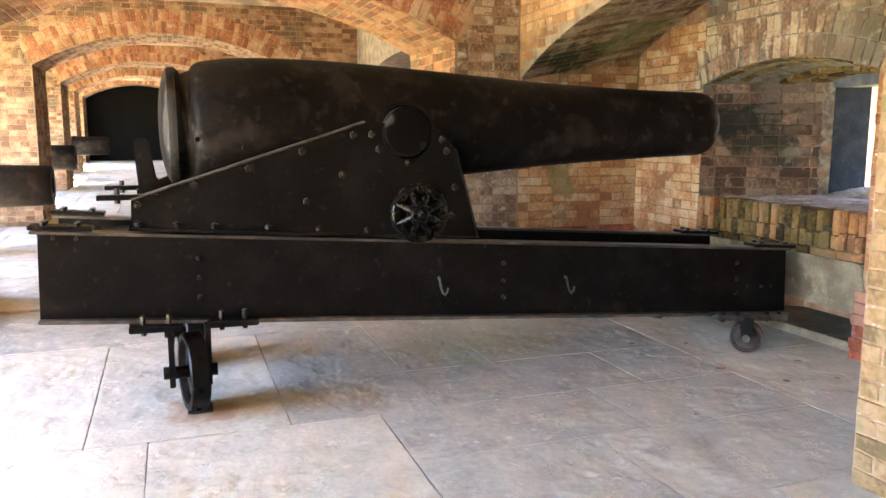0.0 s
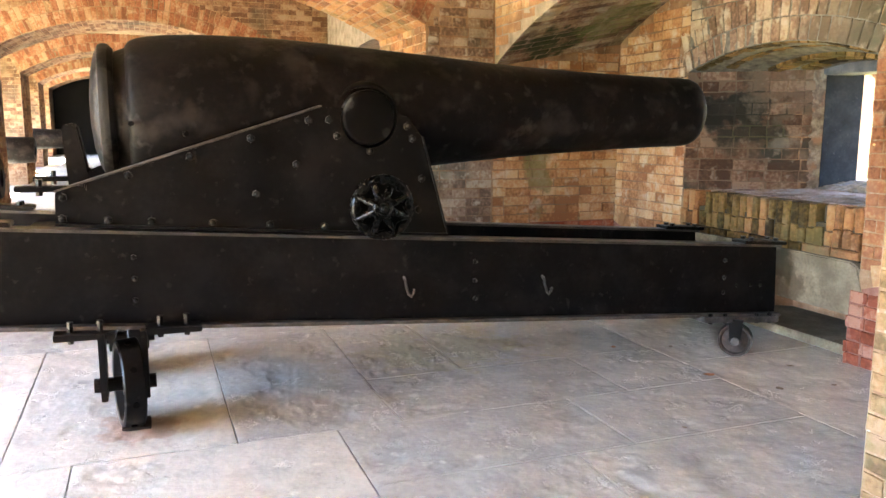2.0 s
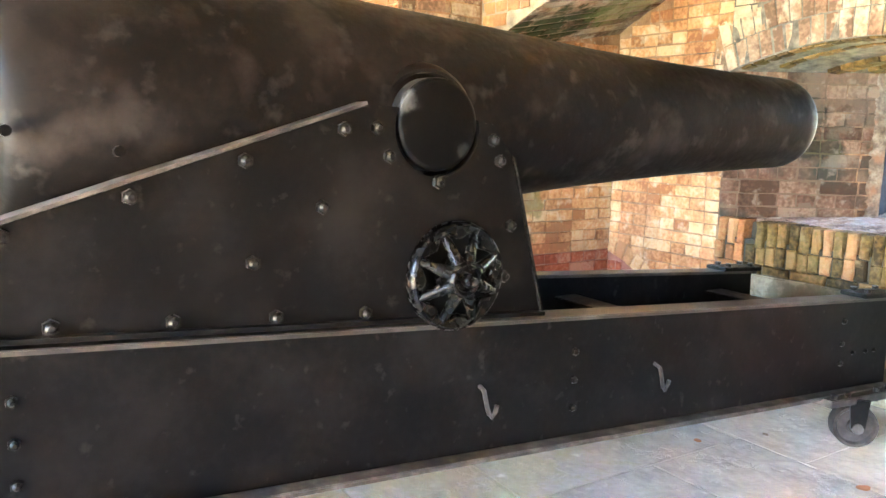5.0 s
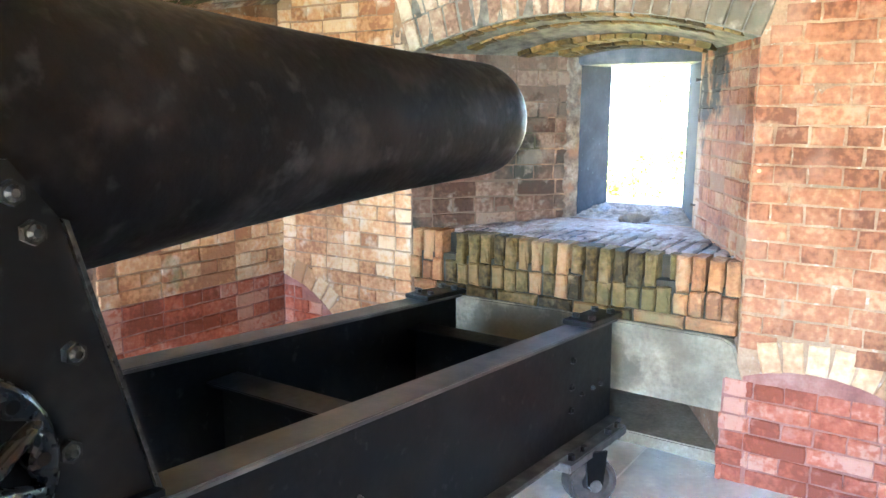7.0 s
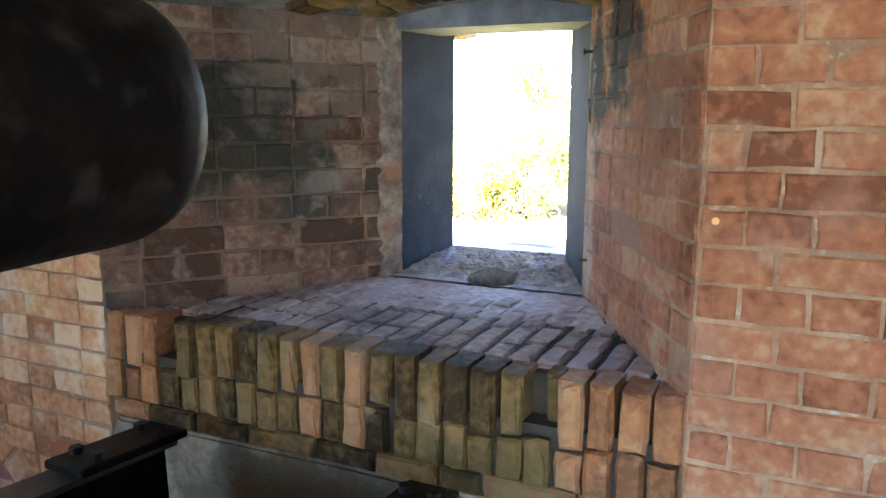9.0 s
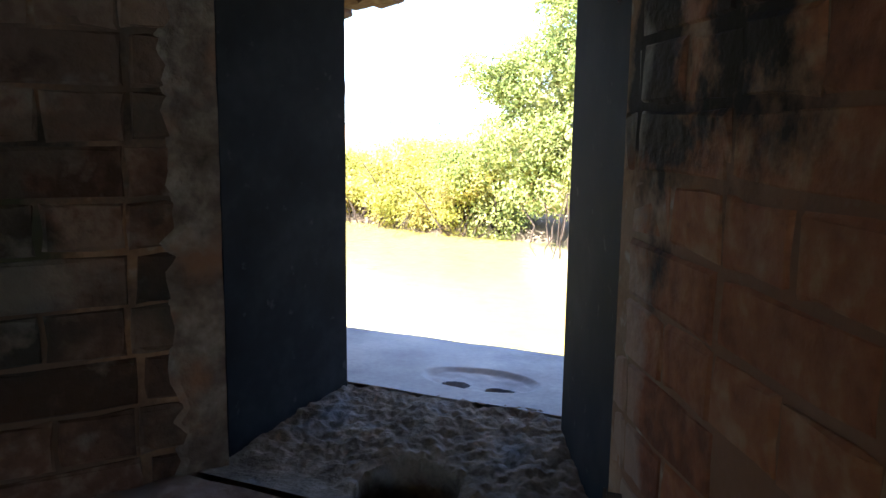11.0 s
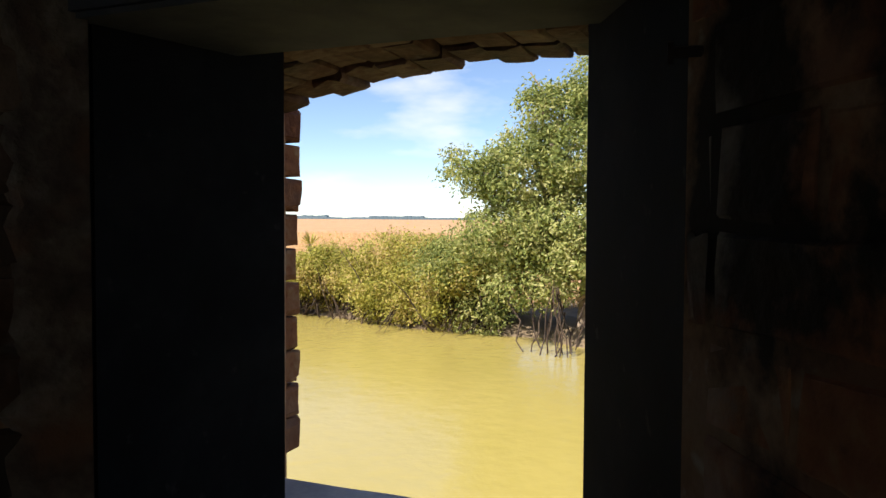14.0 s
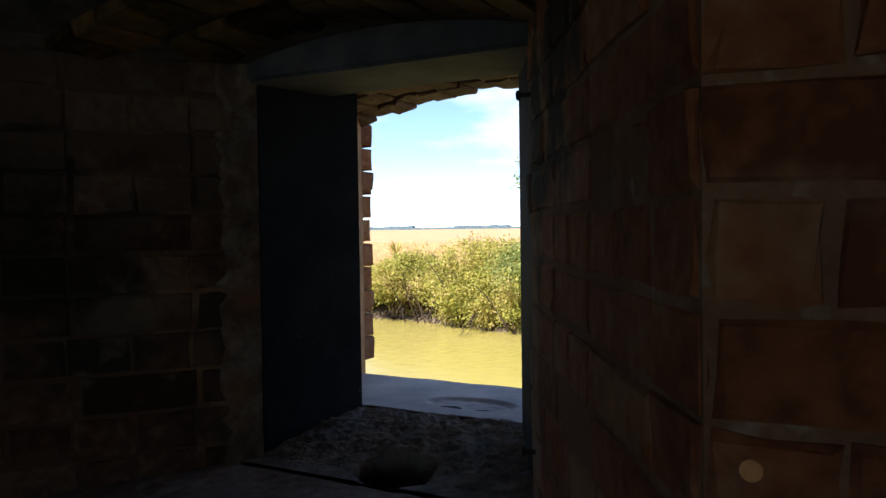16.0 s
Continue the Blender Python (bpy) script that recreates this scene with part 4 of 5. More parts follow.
for k in range(12):
    z = 0.925 + 0.0705 * k + 0.03
    b.add(face_frame((OUTER - 0.05 + r.uniform(-0.004, 0.004), 4.786 + r.uniform(-0.006, 0.006), z), (1, 0, 0), (0, -1, 0)), 0.18, 0.067, 0.026, 0.012, 0.05)
    b.add(face_frame((OUTER - 0.29, 4.63 + r.uniform(-0.004, 0.004), z), Vector((0.46, 0.32, 0)), Vector((0.32, -0.46, 0))), 0.20, 0.058, 0.012)
    b.add(face_frame((OUTER - 0.05, 3.825, z), (1, 0, 0), (0, 1, 0)), 0.18, 0.058, 0.020, 0.012, 0.05)
b.build(wall_sea, BRICK_WARM)
b = Bricks()
for xr in (4.70, 4.82, 4.94, 5.06):
    ocz, orad = arch_of(0.49, 1.612, 0.062)
    for k in range(15):
        a = math.asin(0.49 / orad) * (-1 + 2 * (k + 0.5) / 15)
        mm = face_frame((xr + 0.03, 4.275 + orad * math.sin(a), ocz + orad * math.cos(a) + 0.014 + r.uniform(-0.006, 0.006)), (1, 0, 0), (0, -math.sin(a), -math.cos(a)), (0, math.cos(a), -math.sin(a)))
        b.add(mm, 0.112, 0.062, 0.008 + r.uniform(-0.006, 0.008), 0.005, 0.14)
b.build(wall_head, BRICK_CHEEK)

# brick paving of the sill and the upright bricks of its front edge
b = Bricks()
r = random.Random(51)
y = 3.56
while y < 5.0:
    x = FRONT + 0.0995
    while x < 4.24:
        le = r.choice((0.098, 0.104, 0.092, 0.106, 0.12, 0.195))
        xa, xb = x, x + le
        x = xb + 0.0105
        ym = y + 0.031
        k = ((xa + xb) / 2 - FRONT) / (4.40 - FRONT)
        if not (EM_R + (TH_R[1] - EM_R) * k - 0.04 < ym < EM_L + (TH_L[1] - EM_L) * k + 0.04):
            continue
        notch = (4.80 < ym < 4.862 or 3.768 < ym < 3.83)
        if notch and xa < FRONT + 0.06:
            continue
        z = SILL - 0.007 + 0.022 * k + r.uniform(-0.0035, 0.0015)
        b.add(face_frame(((xa + xb) / 2, ym + r.uniform(-0.003, 0.003), z), (1, 0, 0.033 + r.uniform(-0.006, 0.006)), (0, 0, 1), (0, 1, 0)), le, 0.0525 + r.choice((-0.004, -0.002, 0, 0.001)), 0.009, 0.0095)
    y += 0.0617
b.build(wall_sea, BRICK_PAVE, near=(FRONT, 4.2, 0.84), most=260)
bm = bmesh.new()                               # joints of the paving, filled almost flush
grid_sheet(bm, 0, 1, 0, 1, 30, 60, lambda x, y: SILL - 0.0075 + 0.022 * (x - FRONT) / 0.673 + 0.004 * max(0.0, noise.noise(Vector((x, y, 7)) * 9)),
           lambda u, v: (FRONT + 0.097 + 0.40 * u, 3.585 + 0.225 * u + (5.0 - 3.585 - 0.53 * u) * v))
structure("sill_joints", bm, PAVE_BED, "grimy joints between the sill bricks, blackened for gap shade as well", "sill", True)
bm = bmesh.new()                               # mortar bed behind the last strips
def bed_h(x, y):
    k = (x - 4.1) / 0.3
    return 0.846 + 0.016 * k + 0.004 * noise.noise(Vector((x, y, 1)) * 14) + 0.0025 * noise.noise(Vector((x, y, 3)) * 50)
grid_sheet(bm, 0, 1, 0, 1, 16, 40, bed_h, lambda u, v: (4.10 + 0.266 * u, (3.775 + 0.115 * u) + (4.72 - 3.775 - 0.285 * u) * v))
structure("sill_bed", bm, BRICK_PAVE[0], "smeared grey mortar bed behind the sill bricks", "sill", True)
b = Bricks()
bo = Bricks()
y = EM_R + 0.004
k = 0
while y < EM_L - 0.03:
    ym = y + 0.031
    notch = (4.80 < ym < 4.862 or 3.768 < ym < 3.83)
    target = bo if (ym > 4.87 or ym < 3.80 or r.random() < 0.05) else b
    tall = 0.135 + r.uniform(-0.012, 0.012)
    zt = SILL + 0.005 + r.uniform(-0.003, 0.002)
    tilt = Matrix.Rotation(r.uniform(-0.035, 0.035), 4, "Y")
    if notch and ym < 4:
        target.add(face @ Matrix.Translation((ym - 0.014, -0.045, zt - tall / 2)) @ Matrix.Rotation(math.pi / 2, 4, "Y"), tall - 0.004, 0.030, 0.006, 0.009, 0.06)
    if not notch:
        target.add(face @ Matrix.Translation((ym, 0.0, zt - tall / 2)) @ tilt @ Matrix.Rotation(math.pi / 2, 4, "Y"), tall - 0.004, 0.0525 + r.choice((-0.006, -0.003, 0, 0.002)), 0.006 + r.uniform(-0.010, 0.009), 0.013, 0.10)
    target.add(face @ Matrix.Translation((ym + r.uniform(-0.006, 0.006), 0, (zt - tall + 0.612) / 2)) @ Matrix.Rotation(math.pi / 2, 4, "Y"), zt - tall - 0.612 - 0.001, 0.054, 0.006 + r.uniform(-0.004, 0.005), 0.007, 0.10)
    y += 0.0617
    k += 1
y = EM_R + 0.004
while y < EM_L - 0.05:
    le = r.choice((0.10, 0.16, 0.2))
    le = min(le, EM_L - y - 0.01)
    (bo if (y > 4.8 or y < 3.75) else b).add(face @ Matrix.Translation((y + le / 2, 0, 0.584)), le - 0.008, 0.048, 0.006 + r.uniform(-0.003, 0.004), 0.007, 0.10)
    y += le
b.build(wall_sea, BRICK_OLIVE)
bo.build(wall_sea, BRICK_APRON)
bm = bmesh.new()
prism(bm, [(FRONT + 0.07, EM_R + 0.05), (4.12, 3.768), (4.12, 4.725), (FRONT + 0.07, EM_L - 0.06)], "z", 0.56, SILL - 0.012)
block(bm, FRONT + 0.012, FRONT + 0.09, EM_R + 0.02, EM_L - 0.02, 0.55, SILL - 0.10)
structure("sill_core", bm, GAP_SHADE, "near-black core giving the gaps between the sill bricks their shade", "sill")

# far pier: side wall with a straight joint, arch ring and jamb
p = PIERS[1]
side = face_frame((0, FAR_PIER[0], 0), (1, 0, 0), (0, -1, 0))
c1, half1 = (p[2] + p[3]) / 2, (p[3] - p[2]) / 2
acz, arad = arch_of(half1, p[4], p[5])


def side_ok(u, z, grow=0.25):
    if u > 2.655 and z > vault_z(u, FAR_PIER[0]) - 0.01:
        return False
    return u > p[3] + 0.004 and not ((u - c1) ** 2 + (z - acz) ** 2 < (arad + grow) ** 2 and z > p[4] - 0.05 and u < p[3] + (z - p[4]) * 0.55 + 0.02)


b = Bricks()
lay(b, side, 2.655, FRONT - 0.004, 0.54, 1.95, side_ok, seed=61, proud=0.012, wobble=0.006)
b.build(piers[1], BRICK_PALE, near=(3.2, FAR_PIER[0], 0.8))
b = Bricks()
lay(b, side, 2.655, FRONT - 0.004, 0.0, 0.54, side_ok, seed=62, proud=0.009)
b.build(piers[1], BRICK_RED)
b = Bricks()
lay(b, side, 2.13, 2.645, 0.0, 2.9, side_ok, seed=63)
b.build(piers[1], BRICK_GREY, near=(2.4, FAR_PIER[0], 1.9))
b = Bricks()
ring(b, side, c1, half1, p[4], p[5], 0.30, rows=2, seed=64)
b.build(piers[1], BRICK_VOUSSOIR, near=(2.4, FAR_PIER[0], 1.9), name="voussoir")


def pier_bricks(k, mats, face_mats, left_only=True, most=0):
    """Bricks on a pier's near face, jambs and arch."""
    y0, y1, xl, xr, spring, rise = PIERS[k]
    f = face_frame((0, y0, 0), (1, 0, 0), (0, -1, 0))
    c, half = (xl + xr) / 2, (xr - xl) / 2
    z0, rad = arch_of(half, spring, rise)
    b = Bricks()
    base = floor_z(y0)
    def ok(u, z):
        ringed = (u - c) ** 2 + (z - z0) ** 2 < (rad + 0.28) ** 2 and abs(u - c) < half + (z - spring) * 0.45 + 0.01
        return (u < xl - 0.004 and not (ringed and z > spring)) or (z > spring and not ringed) or (u > xr and not ringed)
    if k > 1:
        lay(b, f, xl - 1.9, xl + 5.2, base, 3.3, ok, seed=70 + k)
        b.build(piers[k], face_mats, near=(xl, y0, 1.0), most=most)
        b = Bricks()
        ring(b, f, c, half, spring, rise, 0.32, rows=2, seed=80 + k)
        b.build(piers[k], BRICK_VOUSSOIR, near=(c, y0, 2.4), most=100 if k == 2 else 0, name="voussoir")
    b = Bricks()
    lay(b, face_frame((xr, 0, 0), (0, 1, 0), (-1, 0, 0)), y0, y1, base, spring, seed=90 + k)
    lay(b, face_frame((xl, 0, 0), (0, -1, 0), (1, 0, 0)), -y1, -y0, base, spring, seed=91 + k)
    span = math.asin(half / rad)
    count = int(2 * span * rad / COURSE)
    rr = random.Random(k)
    for j in range(count):                     # soffit courses along the arch's depth
        a = span * (-1 + 2 * (j + 0.5) / count)
        s = y0 + rr.uniform(-0.1, 0.0)
        while s < y1:
            ya, yb = max(s, y0) + 0.004, min(s + 0.2, y1) - 0.004
            s += 0.212
            if yb - ya > 0.04:
                b.add(face_frame((c + rad * math.sin(a), (ya + yb) / 2, z0 + rad * math.cos(a)), (0, 1, 0), (-math.sin(a), 0, -math.cos(a)), (-math.cos(a), 0, math.sin(a))), yb - ya, 0.056, 0.005)
    b.build(piers[k], mats, near=(xr, y0, 1.0), most=most)


pier_bricks(0, BRICK_MOSSY, BRICK_MOSSY, most=200)
f0 = face_frame((0, NEAR_PIER[0], 0), (1, 0, 0), (0, -1, 0))
b = Bricks()
lay(b, f0, 2.415, 3.7, 0.0, 2.3, seed=99)
b.build(piers[0], BRICK_MOSSY, near=(2.4, 1.2, 1.0), most=200)
pier_bricks(1, BRICK_APRON, BRICK_APRON, most=120)
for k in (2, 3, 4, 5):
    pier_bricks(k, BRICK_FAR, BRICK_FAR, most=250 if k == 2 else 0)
b = Bricks()                                   # spandrel over the low vault's edge
lay(b, face_frame((2.66, 0, 0), (0, 1, 0), (-1, 0, 0)), NEAR_PIER[1], FAR_PIER[0], 1.70, 2.75, lambda u, z: z > vault_z(2.66, u) + 0.03, seed=98)
b.build(ceiling_low, BRICK_YELLOW, most=0)

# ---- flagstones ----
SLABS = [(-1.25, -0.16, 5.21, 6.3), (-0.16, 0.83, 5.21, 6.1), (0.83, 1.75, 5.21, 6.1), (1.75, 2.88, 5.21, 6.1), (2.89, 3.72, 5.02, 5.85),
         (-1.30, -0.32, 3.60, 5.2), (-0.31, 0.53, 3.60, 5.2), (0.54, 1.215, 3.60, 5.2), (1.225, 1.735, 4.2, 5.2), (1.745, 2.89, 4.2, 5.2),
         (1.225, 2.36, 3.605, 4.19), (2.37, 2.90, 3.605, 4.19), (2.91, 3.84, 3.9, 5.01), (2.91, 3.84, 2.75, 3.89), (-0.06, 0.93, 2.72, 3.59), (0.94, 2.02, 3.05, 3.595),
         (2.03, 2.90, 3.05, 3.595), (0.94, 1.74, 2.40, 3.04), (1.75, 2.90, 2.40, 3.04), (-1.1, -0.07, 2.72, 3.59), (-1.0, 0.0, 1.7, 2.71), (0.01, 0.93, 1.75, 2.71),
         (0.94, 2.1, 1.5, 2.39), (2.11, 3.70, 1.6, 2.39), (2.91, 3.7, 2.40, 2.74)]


KNOTS = (0.0, 0.006, 0.25, 0.5, 0.75, 0.994, 1.0)


def slab_verts(x0, x1, y0, y1, rnd, gap=0.0015, n=6):
    z = floor_z((y0 + y1) / 2)
    top = []
    for i in range(n + 1):
        for j in range(n + 1):
            u, v = (KNOTS[i], KNOTS[j]) if n == 6 else (i / n, j / n)
            x, y = x0 + gap + (x1 - x0 - 2 * gap) * u, y0 + gap + (y1 - y0 - 2 * gap) * v
            edge = 1.0 if i in (0, n) or j in (0, n) else 0.0
            wob = 0.0025 * noise.noise(Vector((x * 6, y * 6, rnd))) * edge
            relief = 0.0
            if n > 6:                          # scaled-off layers and pits of the worn stone
                q = noise.fractal(Vector((x * 3.1, y * 3.1, rnd)), 0.8, 2.1, 6)
                where = noise.noise(Vector((x * 1.3, y * 1.3, rnd + 9)))
                relief = -0.0055 * min(1, max(0, (q + where * 0.9 - 0.16) * 9)) - 0.003 * min(1, max(0, (q + where * 0.9 - 0.48) * 14))
                inside = min(u * (x1 - x0), (1 - u) * (x1 - x0), v * (y1 - y0), (1 - v) * (y1 - y0))
                relief *= min(1, max(0.25, inside / 0.06))
                relief += 0.0012 * noise.noise(Vector((x * 22, y * 22, rnd))) * (1 if relief > -0.001 else 2)
            top.append((x + wob, y + wob, floor_z(y) + 0.004 - 0.001 * edge + relief + 0.0015 * noise.noise(Vector((x * 2.2, y * 2.2, rnd)))))
    faces = [(i * (n + 1) + j, (i + 1) * (n + 1) + j, (i + 1) * (n + 1) + j + 1, i * (n + 1) + j + 1) for i in range(n) for j in range(n)]
    rim = [i * (n + 1) for i in range(n)] + [n * (n + 1) + j for j in range(n)] + [i * (n + 1) + n for i in range(n, 0, -1)] + [j for j in range(n, 0, -1)]
    o = len(top)
    low = [(top[k][0], top[k][1], top[k][2] - 0.03) for k in rim]
    faces += [(rim[(k + 1) % len(rim)], rim[k], o + k, o + (k + 1) % len(rim)) for k in range(len(rim))]
    return top + low, faces


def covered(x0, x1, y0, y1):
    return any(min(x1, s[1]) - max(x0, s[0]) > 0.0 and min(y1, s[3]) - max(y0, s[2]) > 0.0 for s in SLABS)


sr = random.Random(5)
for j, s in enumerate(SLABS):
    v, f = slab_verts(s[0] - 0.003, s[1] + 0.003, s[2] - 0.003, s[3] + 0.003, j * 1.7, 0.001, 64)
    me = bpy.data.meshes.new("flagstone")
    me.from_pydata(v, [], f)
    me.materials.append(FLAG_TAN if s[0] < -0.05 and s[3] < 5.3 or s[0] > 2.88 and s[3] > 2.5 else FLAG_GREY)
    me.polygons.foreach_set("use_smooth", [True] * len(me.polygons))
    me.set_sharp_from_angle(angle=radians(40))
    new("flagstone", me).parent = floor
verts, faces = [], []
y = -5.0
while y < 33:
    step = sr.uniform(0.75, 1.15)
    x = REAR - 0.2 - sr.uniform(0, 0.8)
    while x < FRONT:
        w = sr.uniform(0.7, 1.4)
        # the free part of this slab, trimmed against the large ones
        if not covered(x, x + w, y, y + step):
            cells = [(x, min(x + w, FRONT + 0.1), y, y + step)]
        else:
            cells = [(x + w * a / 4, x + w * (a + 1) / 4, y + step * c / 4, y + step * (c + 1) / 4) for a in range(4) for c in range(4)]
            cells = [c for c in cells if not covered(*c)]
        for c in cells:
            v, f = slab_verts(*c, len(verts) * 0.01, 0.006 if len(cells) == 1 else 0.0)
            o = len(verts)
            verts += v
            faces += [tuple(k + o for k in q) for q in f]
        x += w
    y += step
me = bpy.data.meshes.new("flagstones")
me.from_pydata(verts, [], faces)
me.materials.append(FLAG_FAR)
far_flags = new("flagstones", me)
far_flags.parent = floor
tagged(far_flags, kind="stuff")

# ---- the great gun and its carriage ----
RAIL_SLOPE = -0.0668


def rail_top(x):
    return 0.867 + RAIL_SLOPE * (x + 0.463)


AXIS = pose(0, GUN_Y, 1.318, 0, -0.45, 0)      # the barrel lies almost level
gun = thing("cannon_barrel", "massive black iron muzzle-loading cannon barrel on an iron carriage", "cannon", (0, 0, 0))
body = smooth_curve([(0.185, 0.268), (0.215, 0.302), (0.30, 0.322), (0.47, 0.334), (0.75, 0.332), (1.0, 0.320), (1.25, 0.302), (1.5, 0.283), (1.75, 0.262), (2.05, 0.238), (2.5, 0.213), (2.9, 0.198), (3.12, 0.192)], 6)
profile = [(0.14, 0.0), (0.14, 0.25)] + body + [(3.155, 0.190), (3.182, 0.182), (3.195, 0.168), (3.20, 0.15), (3.20, 0.105), (3.19, 0.1), (2.4, 0.1), (2.4, 0.0)]
bm = bmesh.new()
lathe(bm, profile, 96, AXIS)
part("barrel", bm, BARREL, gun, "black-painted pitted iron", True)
bm = bmesh.new()
lathe(bm, [(0.14, 0.0), (0.14, 0.262), (0.118, 0.284), (0.098, 0.286), (0.080, 0.279), (0.062, 0.24), (0.045, 0.17), (0.036, 0.09), (0.034, 0.0)], 96, AXIS)
part("breech_plate", bm, BARREL, gun, "domed breech plate with a bright worn rim", True)
for s in (-1, 1):
    bm = bmesh.new()
    turn = pose(1.19, GUN_Y, 1.292, 0, 0, 90 * s)
    lathe(bm, [(0.20, 0.186), (0.26, 0.172), (0.300, 0.156), (0.310, 0.146), (0.310, 0.137), (0.27, 0.132), (0.27, 0.0)], 48, turn)
    base = part("rim_base", bm, BARREL, gun, "", True)
    bm = bmesh.new()
    lathe(bm, [(0.26, 0.0), (0.26, 0.122), (0.352, 0.1225)], 48, turn)
    part("trunnion", bm, CHIPPED, base, "trunnion side with chipped grey paint", True)
    bm = bmesh.new()
    lathe(bm, [(0.352, 0.1225), (0.362, 0.120), (0.3665, 0.114), (0.3675, 0.108), (0.3675, 0.0)], 48, turn)
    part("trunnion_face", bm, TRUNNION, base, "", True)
bm = bmesh.new()
block(bm, 1.195, 1.228, GUN_Y - 0.014, GUN_Y + 0.014, 1.59, 1.632, 0.006)
part("sight_mass", bm, IRON, gun)
for x, z in ((0.41, -0.10), (0.20, -0.06)):
    bm = bmesh.new()
    rod(bm, (x, GUN_Y - 0.30, 1.318 + z), (x, GUN_Y - 0.335, 1.318 + z), 0.012, 10)
    part("stud", bm, IRON, gun)


def bolt_head(bm, x, y, z, out, r=0.018, tall=0.015):
    """A square-cornered bolt head with a domed end, standing out along Y."""
    rod(bm, (x, y, z), (x, y + out * tall, z), r, 6)
    rod(bm, (x, y + out * tall, z), (x, y + out * (tall + 0.006), z), r * 0.7, 10, r * 0.35)
    return bm


carriage = thing("gun_carriage", "black-painted riveted iron top carriage carrying the cannon barrel", "gun carriage", (0, 0, 0))
z_rear, z_front = rail_top(-0.10) + 0.012, rail_top(1.566) + 0.012
notch = [(1.19 + 0.128 * math.cos(a), 1.285 + 0.128 * math.sin(a)) for a in [radians(170 + 200 * k / 14) for k in range(15)]]
cheek_line = [(-0.10, z_rear), (-0.094, 0.989), (0.975, 1.336), (1.075, 1.334)] + notch + [(1.37, 1.30), (1.437, 1.212), (1.566, z_front)]
cheek_bolts = [(-0.069, 0.968), (0.177, 1.051), (0.42, 1.124), (0.67, 1.20), (0.917, 1.276), (1.008, 1.281), (1.043, 1.21), (1.191, 1.143), (1.392, 1.198), (1.367, 1.254),
               (1.437, 1.016), (1.419, 0.872), (0.86, 1.088), (0.685, 0.963)]
cheek_bolts += [(x, rail_top(x) + 0.042) for x in (-0.074, 0.092, 0.258, 0.501, 0.74, 0.979)]
for y0, y1, out in ((3.968, 3.996, -1), (4.664, 4.692, 1)):
    bm = bmesh.new()
    prism(bm, cheek_line, "y", y0, y1, 0.003)
    cheek = part("cheek", bm, IRON, carriage)
    bm = bmesh.new()                           # narrow worn lip along the sloping top edge
    a, e = Vector((-0.094, 0, 0.989)), Vector((0.975, 0, 1.336))
    nrm = Vector((-(e - a).z, 0, (e - a).x)).normalized() * 0.008
    prism(bm, [(a.x, a.z), (e.x, e.z), (e.x + nrm.x, e.z + nrm.z), (a.x + nrm.x, a.z + nrm.z)], "y", y0 - (0.016 if out < 0 else 0.03), y1 + (0.03 if out < 0 else 0.016))
    part("edge_strip", bm, WORN, cheek, "bright worn edge strip")
    bm = bmesh.new()
    prism(bm, [(1.447, 1.208), (1.575, z_front), (1.567, z_front), (1.438, 1.212)], "y", y0 - 0.004, y1 + 0.004)
    part("edge_strip", bm, BOLT_IRON, cheek)
    bm = bmesh.new()                           # foot angle on the rail
    prism(bm, [(-0.10, z_rear), (1.566, z_front), (1.566, z_front + 0.012), (-0.10, z_rear + 0.012)], "y", y0 - (0.02 if out < 0 else 0.0), y1 + (0.0 if out < 0 else 0.02))
    part("foot_angle", bm, IRON, cheek)
    face_y = y0 if out < 0 else y1
    for x, z in cheek_bolts:
        bm = bmesh.new()
        bolt_head(bm, x, face_y, z, out)
        part("bolt", bm, BOLT_IRON, cheek)
bm = bmesh.new()
prism(bm, [(0.0, z_rear), (0.0, 0.93), (0.9, 1.0), (0.9, 0.80)], "y", 4.0, 4.66)
part("transom", bm, IRON, carriage)
bm = bmesh.new()
prism(bm, [(1.30, 0.78), (1.34, 1.02), (1.48, 1.0), (1.52, 0.77)], "y", 4.0, 4.66)
part("transom", bm, IRON, carriage)
bm = bmesh.new()                               # upright bracket behind the breech
prism(bm, [(-0.065, 0.93), (-0.085, 1.245), (-0.06, 1.262), (-0.02, 1.255), (0.015, 1.06), (0.09, 1.09), (0.12, 1.0), (0.12, 0.93)], "y", 4.28, 4.37, 0.008)
part("bracket", bm, IRON, carriage, "upright notched iron bracket")
for y, x0, z in ((3.985, -0.235, 1.005), (4.675, -0.25, 1.005)):
    bm = bmesh.new()
    block(bm, x0, 0.02, y - 0.03, y + 0.03, z - 0.014, z + 0.010, 0.003)
    bar = part("clamp_bar", bm, IRON, carriage)
    bm = bmesh.new()
    rod(bm, (x0 + 0.085, y, z - 0.03), (x0 + 0.085, y, z + 0.036), 0.014, 6)
    part("bolt", bm, BOLT_IRON, bar)

# eccentric hand wheel on the cheek: a scalloped rim with eight dark discs for bolt holes and a hub that stands well out
hx, hz, hy = 1.243, 0.890, 3.967
bm = bmesh.new()
rings = []
for k in range(128):
    a = 2 * math.pi * k / 128
    inner = 0.1135 - 0.0115 * math.cos(8 * a)
    rings.append([bm.verts.new((hx + r * math.cos(a), hy - o, hz + r * math.sin(a))) for r, o in ((0.143, 0.0), (0.1485, 0.008), (0.1490, 0.026), (0.1455, 0.036), (0.139, 0.041), (0.133, 0.0395), (inner + 0.006, 0.039), (inner, 0.034), (inner, 0.006))])
